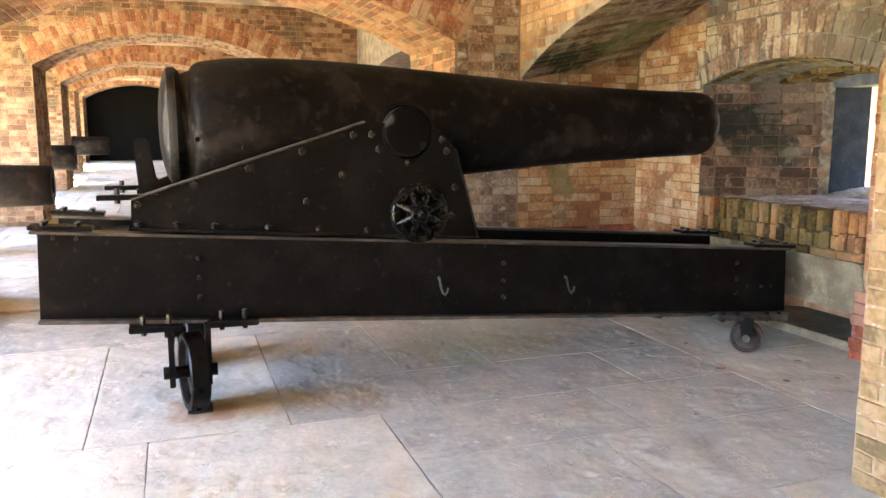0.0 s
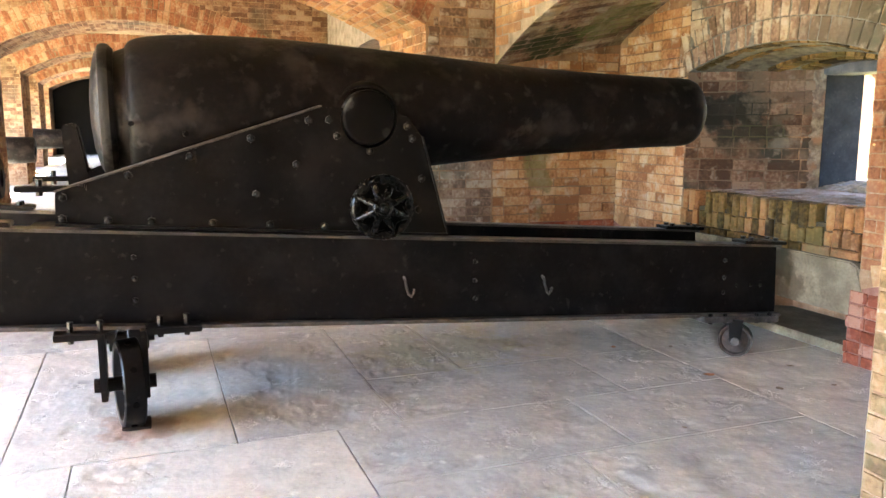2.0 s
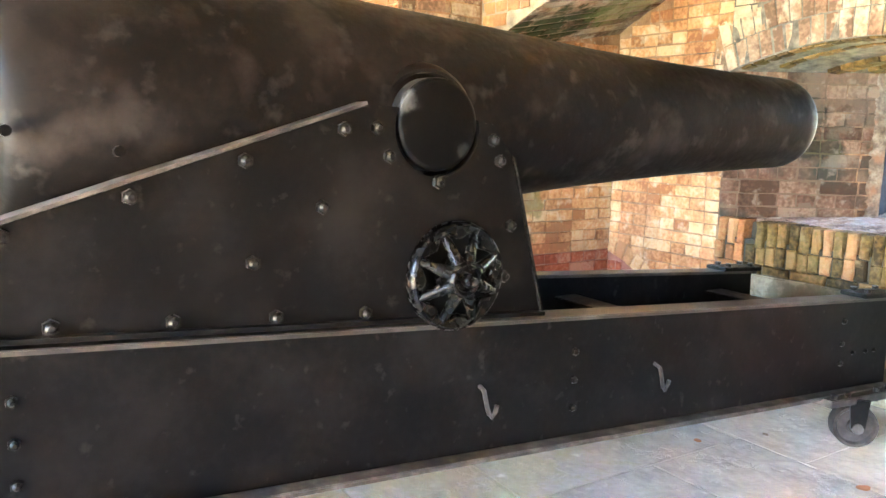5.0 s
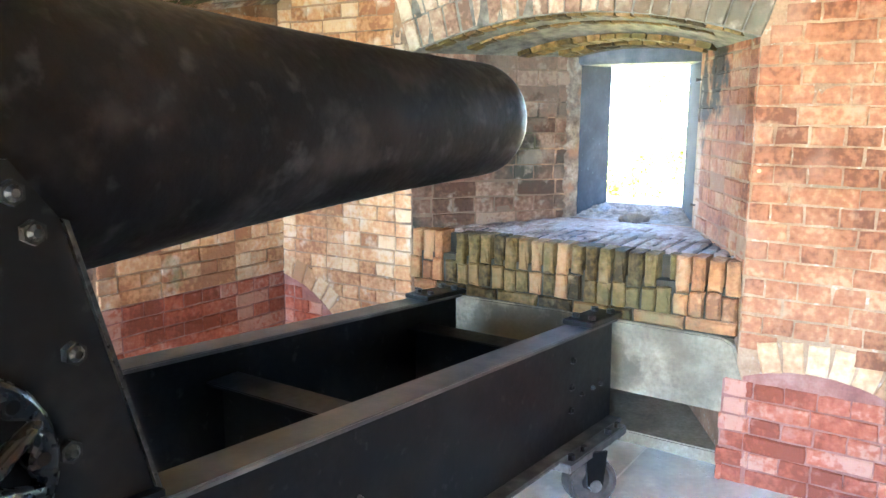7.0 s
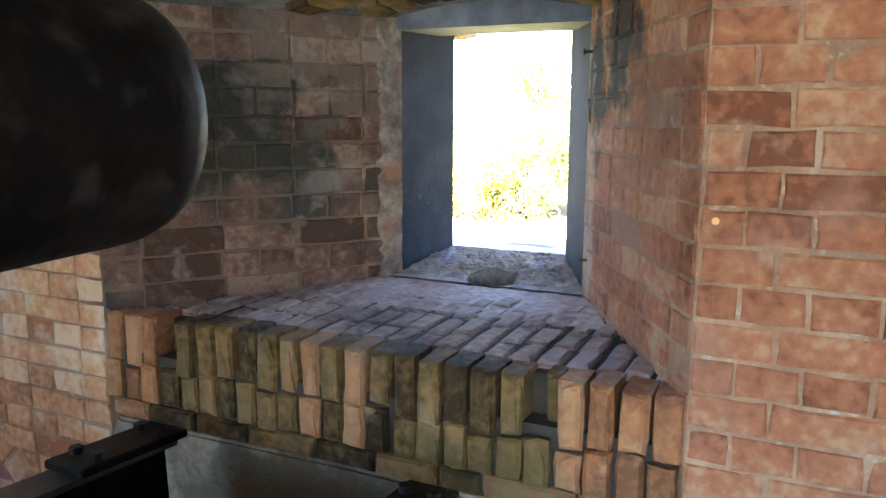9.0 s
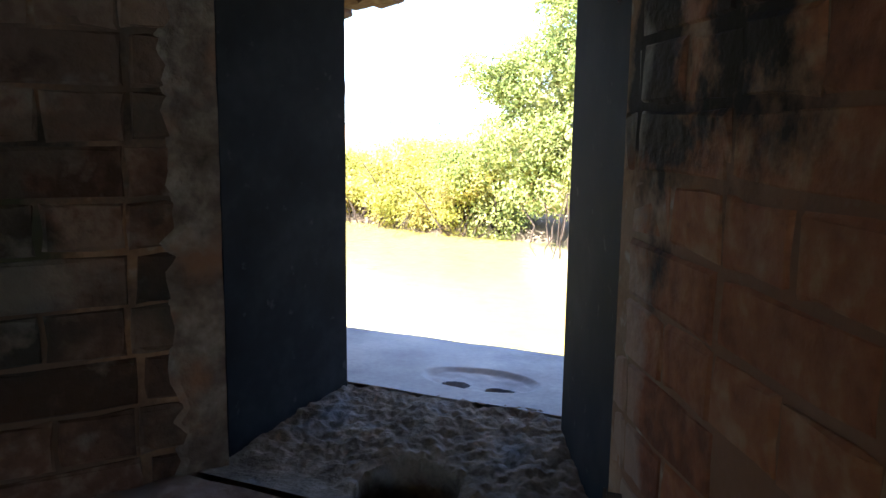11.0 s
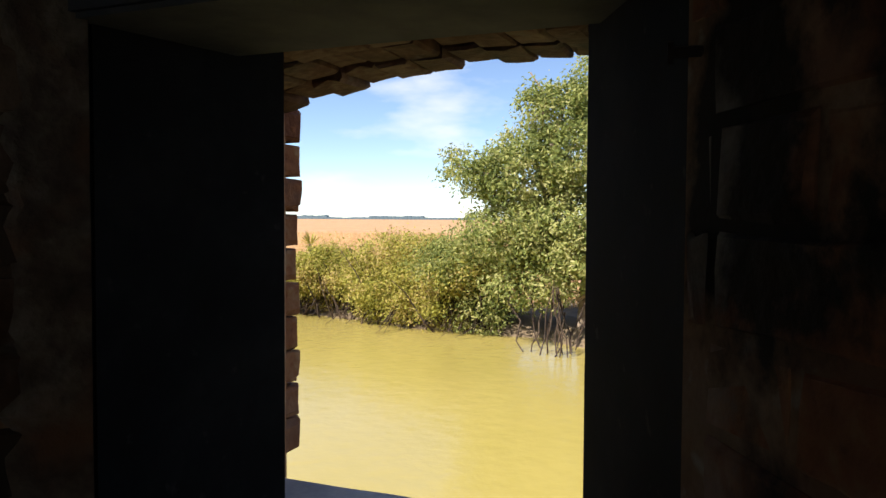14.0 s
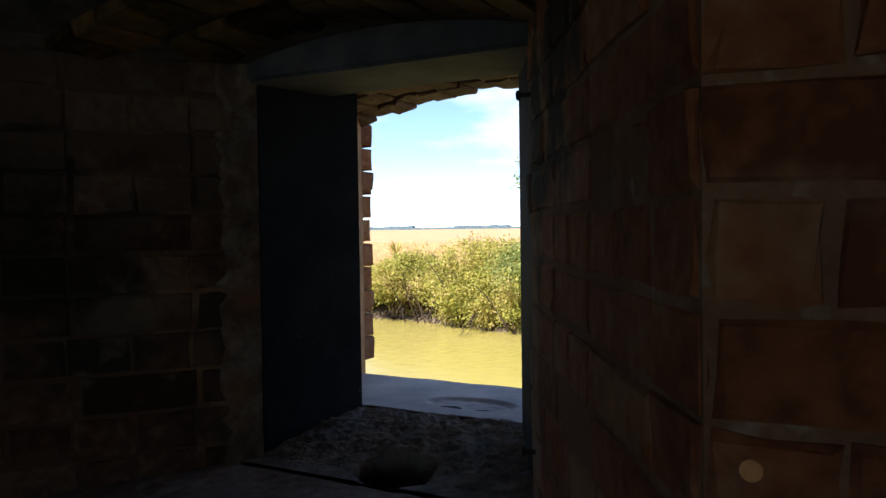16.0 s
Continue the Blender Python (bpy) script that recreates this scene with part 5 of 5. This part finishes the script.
for k in range(128):
    p, q = rings[k], rings[(k + 1) % 128]
    for j in range(8):
        bm.faces.new((p[j], p[j + 1], q[j + 1], q[j]))
bmesh.ops.recalc_face_normals(bm, faces=bm.faces[:])
wheel = part("hand_wheel", bm, WHEEL_IRON, carriage, "glossy black cast iron wheel with eight spokes", True)
bm = bmesh.new()
turn = pose(hx - 0.018, hy, hz + 0.004, 0, 0, -90)
lathe(bm, [(0.03, 0.056), (0.075, 0.052), (0.096, 0.047), (0.102, 0.041), (0.099, 0.035), (0.082, 0.030), (0.082, 0.0)], 32, turn)
part("hub", bm, WHEEL_IRON, wheel, "", True)
bm = bmesh.new()
lathe(bm, [(0.08, 0.020), (0.118, 0.019), (0.124, 0.012), (0.138, 0.011), (0.141, 0.0)], 14, turn)
part("axle_nut", bm, WHEEL_IRON, wheel, "", True)
for k in range(8):
    a = 2 * math.pi * (k + 0.5) / 8
    c, s_ = math.cos(a), math.sin(a)
    bm = bmesh.new()
    rod(bm, (hx - 0.018 + 0.040 * c, hy - 0.083, hz + 0.004 + 0.040 * s_), (hx + 0.131 * c, hy - 0.030, hz + 0.131 * s_), 0.0185, 12, 0.0105)
    part("spoke", bm, WHEEL_IRON, wheel, "", True)
    bm = bmesh.new()
    a = 2 * math.pi * k / 8
    m = pose(hx + 0.121 * math.cos(a), hy - 0.039, hz + 0.121 * math.sin(a), 0, 0, -90)
    # flat near-black disc: the shade inside a bolt hole, as colour
    lathe(bm, [(0.0, 0.0105), (0.001, 0.0095), (0.001, 0.0)], 14, m)
    part("rim_hole_disc", bm, DARK, wheel, "", True)

# chassis: two deep rails, transoms, wheels
chassis = thing("gun_chassis", "long black iron traversing chassis sloping down to the embrasure", "gun chassis", (0, 0, 0))
X0, X1 = -0.478, 3.575
H = 0.388
for yc, out in ((3.995, -1), (4.70, 1)):
    bm = bmesh.new()
    t0, t1 = rail_top(X0), rail_top(X1)
    prism(bm, [(X0, t0), (X1, t1), (X1 + 0.018, t1 - H), (X0 - 0.012, t0 - H)], "y", yc - 0.026, yc + 0.012, 0.003)
    rail = part("rail", bm, IRON, chassis)
    bm = bmesh.new()
    prism(bm, [(X0 - 0.03, t0 + 0.002), (X1 + 0.03, t1 + 0.002), (X1 + 0.03, t1 - 0.012), (X0 - 0.03, t0 - 0.012)], "y", yc - 0.038, yc + 0.062, 0.003)
    part("top_flange", bm, RAIL_TOP, rail, "flat rail top worn grey-brown")
    bm = bmesh.new()
    prism(bm, [(X0 - 0.015, t0 - H), (X1 + 0.02, t1 - H), (X1 + 0.02, t1 - H - 0.016), (X0 - 0.015, t0 - H - 0.016)], "y", yc - 0.075, yc + 0.065, 0.004)
    part("bottom_flange", bm, WORN, rail, "worn grey lower flange")
    for xa, xb in ((X0 - 0.035, X0 + 0.22), (X1 - 0.24, X1 + 0.055)):
        bm = bmesh.new()
        prism(bm, [(xa, rail_top(xa) + 0.004), (xb, rail_top(xb) + 0.004), (xb, rail_top(xb) + 0.024), (xa, rail_top(xa) + 0.024)], "y", yc - 0.045, yc + 0.07, 0.003)
        plate = part("stop_plate", bm, IRON, rail)
        for xs in (xa + 0.06, xb - 0.06):
            for ys in (-0.018, 0.045):
                bm = bmesh.new()
                rod(bm, (xs, yc + ys, rail_top(xs) + 0.022), (xs, yc + ys, rail_top(xs) + 0.040), 0.015, 6)
                part("bolt", bm, BOLT_IRON, plate)
    face_y = yc - 0.026 if out < 0 else yc + 0.012
    for xs, drops in ((0.18, (0.11, 0.20, 0.29)), (1.712, (0.112, 0.204, 0.294)), (3.213, (0.09, 0.186, 0.27)), (X0 + 0.06, (0.03,)), (X0 + 0.15, (0.03,)), (3.30, (0.23,)), (3.40, (0.23,)), (3.47, (0.23,))):
        for dz in drops:
            bm = bmesh.new()
            bolt_head(bm, xs, face_y, rail_top(xs) - dz, out, 0.013 if len(drops) > 1 else 0.009, 0.010)
            part("rivet", bm, BOLT_IRON, rail)
    if out < 0:
        for xs, zs in ((1.35, 0.556), (2.077, 0.516)):
            line = [(0, 0, 0), (-0.004, -0.030, -0.006), (0.0, -0.036, -0.04), (0.012, -0.034, -0.075), (0.026, -0.030, -0.09), (0.038, -0.030, -0.075), (0.040, -0.034, -0.055)]
            bm = bmesh.new()
            tube(bm, [(xs + p[0], face_y + p[1], zs + p[2]) for p in line], 0.0065)
            part("hook", bm, RAIL_TOP, rail, "bent iron hook", True)
for xa, h0, h1 in ((-0.2, 0.06, 0.33), (1.0, 0.10, 0.34), (2.3, 0.10, 0.34), (3.28, 0.10, 0.36)):
    bm = bmesh.new()
    zt = rail_top(xa)
    block(bm, xa, xa + 0.02, 4.008, 4.675, zt - h1, zt - h0)
    web = part("cross_beam", bm, IRON, chassis)
    bm = bmesh.new()
    block(bm, xa - 0.06, xa + 0.06, 4.008, 4.675, zt - h0, zt - h0 + 0.012, 0.003)
    part("beam_flange", bm, IRON, web)
for yc in (3.955, 4.745):                      # rear traversing wheels in their forks
    zb = rail_top(0.15) - H - 0.017
    for xa, xb in ((-0.13, 0.10), (0.21, 0.435)):
        bm = bmesh.new()
        prism(bm, [(xa, zb + 0.012), (xb, zb + 0.012 + RAIL_SLOPE * (xb - xa) * 0.5), (xb, zb - 0.022), (xa, zb - 0.020)], "y", yc - 0.075, yc + 0.11, 0.004)
        foot = part("fork_plate", bm, IRON, chassis)
        for xs in (xa + 0.06, xb - 0.06):
            bm = bmesh.new()
            rod(bm, (xs, yc - 0.03, zb - 0.04), (xs, yc - 0.03, zb + 0.05), 0.013, 6)
            part("bolt", bm, BOLT_IRON, foot)
    for xa in (0.030, 0.192):
        bm = bmesh.new()
        prism(bm, [(yc - 0.055, 0.13), (yc + 0.055, 0.13), (yc + 0.085, zb + 0.005), (yc - 0.085, zb + 0.005)], "x", xa, xa + 0.026, 0.003)
        part("fork_arm", bm, IRON, chassis)
    bm = bmesh.new()
    rod(bm, (0.004, yc, 0.188), (0.245, yc, 0.188), 0.030, 16)
    part("axle", bm, IRON, chassis)
    bm = bmesh.new()
    m = pose(0.136, yc, 0.188, 0, 0, 9)
    lathe(bm, [(-0.022, 0.03), (-0.022, 0.045), (-0.012, 0.06), (-0.010, 0.14), (-0.040, 0.152), (-0.043, 0.172), (-0.036, 0.180), (0.036, 0.186), (0.043, 0.180), (0.040, 0.152), (0.010, 0.14), (0.012, 0.06), (0.022, 0.045), (0.022, 0.03)], 48, m)
    tw = part("traverse_wheel", bm, IRON, chassis, "thick iron traversing wheel", True)
    for k in range(8):
        a = 2 * math.pi * (k + 0.3) / 8
        bm = bmesh.new()
        # near-black disc on the tread in place of a shaded hole
        rod(bm, m @ Vector((0, 0.181 * math.cos(a), 0.181 * math.sin(a))), m @ Vector((0, 0.1865 * math.cos(a), 0.1865 * math.sin(a))), 0.013, 12)
        part("rim_hole_disc", bm, DARK, tw)
    bm = bmesh.new()
    block(bm, 0.10, 0.215, yc - 0.07, yc + 0.07, -0.004, 0.010, 0.003)
    part("track_shoe", bm, RUST, chassis, "rusted flake of iron track")
for yc, side_s in ((3.90, 1), (4.79, -1)):     # small front wheels, turned towards the pintle
    zb = rail_top(3.26) - H - 0.016
    bm = bmesh.new()
    prism(bm, [(3.03, rail_top(3.03) - H - 0.004), (3.54, rail_top(3.54) - H - 0.004), (3.54, rail_top(3.54) - H - 0.040), (3.03, rail_top(3.03) - H - 0.036)], "y", yc - 0.02, yc + 0.15 * side_s if side_s > 0 else yc + 0.02, 0.004) if side_s > 0 else \
        prism(bm, [(3.03, rail_top(3.03) - H - 0.004), (3.54, rail_top(3.54) - H - 0.004), (3.54, rail_top(3.54) - H - 0.040), (3.03, rail_top(3.03) - H - 0.036)], "y", yc - 0.15, yc + 0.02, 0.004)
    mount = part("wheel_plate", bm, WORN, chassis, "worn bolted plate over the front wheel")
    for xs in (3.08, 3.18, 3.40, 3.49):
        bm = bmesh.new()
        z = rail_top(xs) - H
        rod(bm, (xs, yc + 0.0 * side_s, z - 0.045), (xs, yc + 0.0 * side_s, z + 0.014), 0.013, 6)
        part("bolt", bm, BOLT_IRON, mount)
    m = pose(3.265, yc + 0.01, 0.092, 0, 0, 47 * side_s)
    bm = bmesh.new()
    lathe(bm, [(-0.03, 0.0), (-0.03, 0.03), (-0.018, 0.034), (-0.015, 0.07), (-0.030, 0.078), (-0.032, 0.090), (0.032, 0.092), (0.032, 0.078), (0.015, 0.07), (0.018, 0.034), (0.03, 0.03), (0.03, 0.0)], 40, m)
    fw = part("front_wheel", bm, RUST, chassis, "small rusty iron wheel", True)
    bm = bmesh.new()
    rod(bm, m @ Vector((-0.062, 0, 0)), m @ Vector((0.062, 0, 0)), 0.022, 16)
    part("axle", bm, WORN, fw)
    for o in (-0.05, 0.05):
        bm = bmesh.new()
        prism(bm, [(-0.028, 0.0), (0.028, 0.0), (0.04, zb - 0.09), (-0.04, zb - 0.09)], "x", o - 0.006, o + 0.006)
        bmesh.ops.transform(bm, matrix=m, verts=bm.verts[:])
        part("fork_arm", bm, IRON, fw)

# guns of the other bays, seen end on down the gallery
for k, (x, y, h) in enumerate(((-1.07, 9.2, 0.68), (-1.40, 14.7, 0.73), (-1.25, 20.2, 0.76))):
    z = floor_z(y) + h
    other = thing("cannon_barrel", "black iron cannon barrel lying across the far gallery", "cannon", (x, y, z), "gallery guns")
    bm = bmesh.new()
    lathe(bm, [(-1.9, 0.0), (-1.9, 0.25), (-1.2, 0.25), (-0.4, 0.215), (-0.02, 0.205), (0.0, 0.19), (0.0, 0.09), (-0.3, 0.085), (-0.3, 0.0)], 40)
    part("barrel", bm, BARREL, other, "", True)
    for s in (-1.0, -1.6):
        bm = bmesh.new()
        block(bm, s - 0.15, s + 0.15, -0.35, 0.35, -h, -0.16, 0.01)
        part("cradle", bm, IRON, other)

# dry leaves and grit on the floor
lr = random.Random(12)
for k, (x, y, big) in enumerate(((2.872, 3.642, 0.030), (3.02, 4.15, 0.016), (3.05, 3.35, 0.024), (2.70, 4.25, 0.020), (3.34, 3.30, 0.016), (3.38, 3.62, 0.02), (2.3, 3.1, 0.012))):
    bm = bmesh.new()
    grid_sheet(bm, -big, big, -big * 0.5, big * 0.5, 6, 4, lambda a, c: 0.004 + 3.0 * (a * a) / 0.12 * 0.2 + 0.1 * abs(c), lambda u, v: ((u - 0.5) * 2 * big, (v - 0.5) * big * 1.3 * (0.25 + math.sin(math.pi * min(0.95, max(0.05, u))))))
    leaf = tagged(new("dry_leaf", mesh_of("dry_leaf", bm, DRY_LEAF if k in (0, 3) else MORTAR_DARK, True)), "curled dry leaf lying on the flagstones", "leaf", "floor leaves")
    leaf.matrix_world = pose(x, y, floor_z(y) + 0.007, 0, 0, lr.uniform(0, 360))

# ---- outside: moat, bank, marsh ----
bm = bmesh.new()
grid_sheet(bm, OUTER, 60, -120, 160, 6, 28, lambda x, y: -1.62)
structure("water", bm, WATER, "still murky yellow-green moat water", "water")


def bank_x(y):
    return 22.7 + 1.2 * max(0.0, (y - 12) / 6) - 1.6 * max(0.0, min(1, (11 - y) / 3)) + 0.35 * math.sin(y * 0.9) + 0.2 * math.sin(y * 2.3)


bm = bmesh.new()
def land(x, y):
    d = x - bank_x(y)
    return -1.9 + 0.75 * min(1, max(0, d / 1.6)) + 0.0004 * max(0, d) + 0.12 * noise.noise(Vector((x * 0.5, y * 0.5, 0)))
def land_plan(u, v):
    y = -60 + 160 * v
    return bank_x(y) - 1.2 + 60 * u ** 2, y
grid_sheet(bm, 0, 1, 0, 1, 40, 160, land, land_plan)
structure("ground_bank", bm, MUD, "muddy moat bank under the mangroves", "ground", True)
bm = bmesh.new()
grid_sheet(bm, 30, 1500, -900, 1700, 8, 14, lambda x, y: -1.12 if x < 40 else -1.0)
structure("ground", bm, MARSH, "flat tan marsh reaching to the horizon", "ground")
bm = bmesh.new()
wr = random.Random(3)
for k in range(240):
    y = -300 + 5.6 * k
    tall = 3.2 + 2.2 * noise.noise(Vector((k * 0.21, 0, 0))) + wr.uniform(-0.5, 0.5)
    if noise.noise(Vector((k * 0.045, 5, 0))) < -0.12:
        tall *= 0.35
    prism(bm, [(y, -1), (y + 6.5, -1), (y + 5.5, tall * 0.9), (y + 3.2, tall + 0.6), (y + 1, tall * 0.8)], "x", 900, 906)
tagged(new("backdrop_woods", mesh_of("backdrop_woods", bm, FAR_WOOD)), "thin line of woods on the horizon, coloured haze-blue", "woodland", "", "stuff")


def leaf_cloud(name, parent, mat, blobs, count, size, seed, drop=0.0):
    """Many small leaves in uneven clumps filling a set of soft ellipsoids (centre, radii)."""
    q = random.Random(seed)
    verts, faces = [], []
    total = sum(r[0] * r[1] * r[2] for c, r in blobs)
    for c, rad in blobs:
        k = int(count * rad[0] * rad[1] * rad[2] / total)
        clumps = max(6, k // 40)
        for _ in range(clumps):
            while True:
                p = Vector((q.uniform(-1, 1), q.uniform(-1, 1), q.uniform(-1, 1)))
                if 0.35 < p.length < 1 and q.random() < p.length ** 1.5:
                    break
            base = Vector(c) + Vector((p.x * rad[0], p.y * rad[1], p.z * rad[2]))
            spread = 0.10 + 0.12 * q.random()
            for _ in range(40):
                o = base + Vector((q.gauss(0, spread), q.gauss(0, spread), q.gauss(0, spread * 0.7)))
                n = (Vector((q.gauss(0, 0.7), q.gauss(0, 0.7), q.gauss(0.5, 0.6))) + p * 0.6).normalized()
                t = n.orthogonal().normalized()
                t = (Matrix.Rotation(q.uniform(0, 6.28), 3, n) @ t) * size * q.uniform(0.7, 1.3)
                w = n.cross(t) * 0.42
                s = len(verts)
                verts += [tuple(o - t), tuple(o + w), tuple(o + t), tuple(o - w)]
                faces.append((s, s + 1, s + 2, s + 3))
    me = bpy.data.meshes.new(name)
    me.from_pydata(verts, [], faces)
    me.materials.append(mat)
    ob = new(name, me)
    ob.parent = parent
    return ob


def limb(bm, a, b, r0, r1, q, bends=4):
    a, b = Vector(a), Vector(b)
    last, lr0 = a, r0
    for k in range(1, bends + 1):
        u = k / bends
        p = a.lerp(b, u) + Vector((q.uniform(-1, 1), q.uniform(-1, 1), q.uniform(-0.5, 0.5))) * (b - a).length * 0.06 * (u < 1)
        r = r0 + (r1 - r0) * u
        rod(bm, last, p, lr0, 7, r)
        last, lr0 = p, r


def shrub(y, x, w, tall, seed, mat, label):
    q = random.Random(seed)
    ob = thing("mangrove_shrub", label, "shrub", (0, 0, 0), "bank shrubs")
    bm = bmesh.new()
    for _ in range(12):
        limb(bm, (x + q.uniform(-0.5, 0.6), y + q.uniform(-w * 0.5, w * 0.5), -1.75), (x + q.uniform(-0.9, 0.9), y + q.uniform(-w, w), -1.5 + tall * q.uniform(0.4, 0.85)), 0.03, 0.010, q)
    for _ in range(10):                        # bare low twigs over the water
        yy = y + q.uniform(-w, w)
        limb(bm, (x + q.uniform(-0.3, 0.3), yy, -1.2 + q.uniform(0, 0.4)), (x - q.uniform(0.7, 1.4), yy + q.uniform(-0.5, 0.5), -1.64 + q.uniform(0, 0.25)), 0.016, 0.006, q, 3)
    part("branchwork", bm, BARK_DARK, ob)
    blobs = [((x + q.uniform(-0.3, 1.0), y + q.uniform(-w, w) * 0.85, -1.45 + tall * q.uniform(0.14, 0.75)), (q.uniform(0.7, 1.1), q.uniform(0.6, 1.0), tall * q.uniform(0.2, 0.34))) for _ in range(9)]
    leaf_cloud("crown", ob, mat, blobs, 30000, 0.047, seed)


k = 0
for y, w, tall in ((19.6, 1.5, 1.55), (17.4, 1.4, 1.65), (15.5, 1.3, 1.9), (13.8, 1.3, 2.45), (12.2, 1.2, 2.45), (10.9, 1.2, 2.6), (22.0, 1.6, 2.1), (24.5, 1.6, 2.3)):
    shrub(y, bank_x(y) + 0.7, w, tall, 100 + k, LEAF_DRY if y > 12 else LEAF, "yellow-green mangrove shrub crowding the moat bank" if y > 12 else "green mangrove shrub crowding the moat bank")
    k += 1

# the tall mangrove with prop roots
q = random.Random(77)
tree = thing("mangrove_tree", "tall green mangrove tree with arching prop roots", "tree", (0, 0, 0))
bm = bmesh.new()
limb(bm, (22.6, 8.0, -1.7), (23.2, 8.6, 4.2), 0.16, 0.05, q, 6)
for a, e in (((22.8, 8.2, 0.0), (22.6, 10.6, 2.4)), ((22.9, 8.3, 0.8), (23.4, 6.2, 3.0)), ((23.0, 8.4, 1.6), (22.4, 11.4, 3.0)), ((23.0, 8.4, 2.2), (23.6, 9.6, 5.2)), ((22.7, 8.1, -0.6), (21.9, 6.0, 1.4))):
    limb(bm, a, e, 0.07, 0.02, q, 5)
part("trunk", bm, BARK, tree)
for j in range(14):
    bm = bmesh.new()
    yb = q.uniform(6.2, 9.4)
    top_z = q.uniform(-0.9, 0.1)
    a = (22.2 + q.uniform(-0.5, 0.4), yb + q.uniform(-0.5, 0.5), top_z)
    limb(bm, a, (20.5 + q.uniform(-0.4, 1.0), yb + q.uniform(-0.8, 0.8), -1.75), 0.022, 0.014, q, 4)
    part("prop_root", bm, BARK_DARK, tree)
bm = bmesh.new()
for j in range(8):
    limb(bm, (20.9 + q.uniform(-0.1, 0.1), 8.15 + q.uniform(-0.12, 0.12), -0.15), (20.6 + q.uniform(-0.25, 0.3), 8.1 + q.uniform(-0.35, 0.35), -1.75), 0.012, 0.016, q, 3)
part("root_fan", bm, BARK_DARK, tree)
blobs = [((22.9, 8.2, 1.0), (1.6, 1.8, 1.0)), ((22.7, 9.7, 1.0), (1.3, 1.4, 0.9)), ((22.6, 10.6, 2.5), (1.0, 1.0, 0.5)), ((22.8, 9.6, 2.4), (1.3, 1.3, 0.9)), ((23.0, 8.2, 2.9), (1.4, 1.4, 1.0)),
         ((23.2, 8.8, 4.1), (1.1, 1.0, 0.8)), ((23.2, 6.6, 2.6), (1.5, 1.3, 1.3)), ((23.3, 7.6, 4.6), (1.2, 1.1, 0.8)), ((22.3, 7.2, 0.4), (1.3, 1.5, 0.8)), ((22.4, 5.8, 1.0), (1.3, 1.3, 1.2)), ((22.5, 11.2, 3.0), (0.5, 0.45, 0.2)),
         ((22.9, 9.4, 3.3), (0.7, 0.7, 0.5)), ((22.3, 9.2, -0.2), (1.0, 1.2, 0.6))]
leaf_cloud("crown", tree, LEAF, blobs, 95000, 0.058, 5)

# a palmetto in the marsh and grass along the bank top
palm = thing("palmetto", "small yellow-green palmetto standing in the marsh", "palm", (0, 0, 0))
bm = bmesh.new()
pc = Vector((40, 26.6, -0.1))
for j in range(60):
    a, e = q.uniform(0, 6.28), q.uniform(-0.2, 1.3)
    d = Vector((math.cos(a) * math.cos(e), math.sin(a) * math.cos(e), math.sin(e)))
    side_v = d.cross(Vector((0, 0, 1))).normalized() * 0.045
    tip = pc + d * q.uniform(0.6, 1.0)
    bm.faces.new([bm.verts.new(v) for v in (pc - side_v * 0.3, pc + d * 0.45 - side_v, tip, pc + d * 0.45 + side_v)])
part("fronds", bm, LEAF_DRY, palm)
bm = bmesh.new()
rod(bm, (40, 26.6, -1.2), (40, 26.6, -0.05), 0.08, 8)
part("stem", bm, BARK, palm)
verts, faces = [], []
for j in range(26000):
    u = q.random() ** 1.6
    x = 25.5 + 75 * u
    y = (0.45 + 0.75 * q.random()) * (x - 3.7) * 0.75 + 2 + q.uniform(-3, 3)
    tall = q.uniform(0.25, 0.6)
    dx, dy, w = q.uniform(-0.12, 0.12), q.uniform(-0.2, 0.2), 0.012 + 0.0006 * (x - 25)
    s = len(verts)
    z = -1.15 if x < 40 else -1.02
    verts += [(x, y - w, z), (x, y + w, z), (x + dx, y + dy, z + tall)]
    faces.append((s, s + 1, s + 2))
me = bpy.data.meshes.new("marsh_grass")
me.from_pydata(verts, [], faces)
me.materials.append(GRASS)
tagged(new("marsh_grass", me), "dry tan marsh grass behind the shrubs", "grass", "", "stuff")
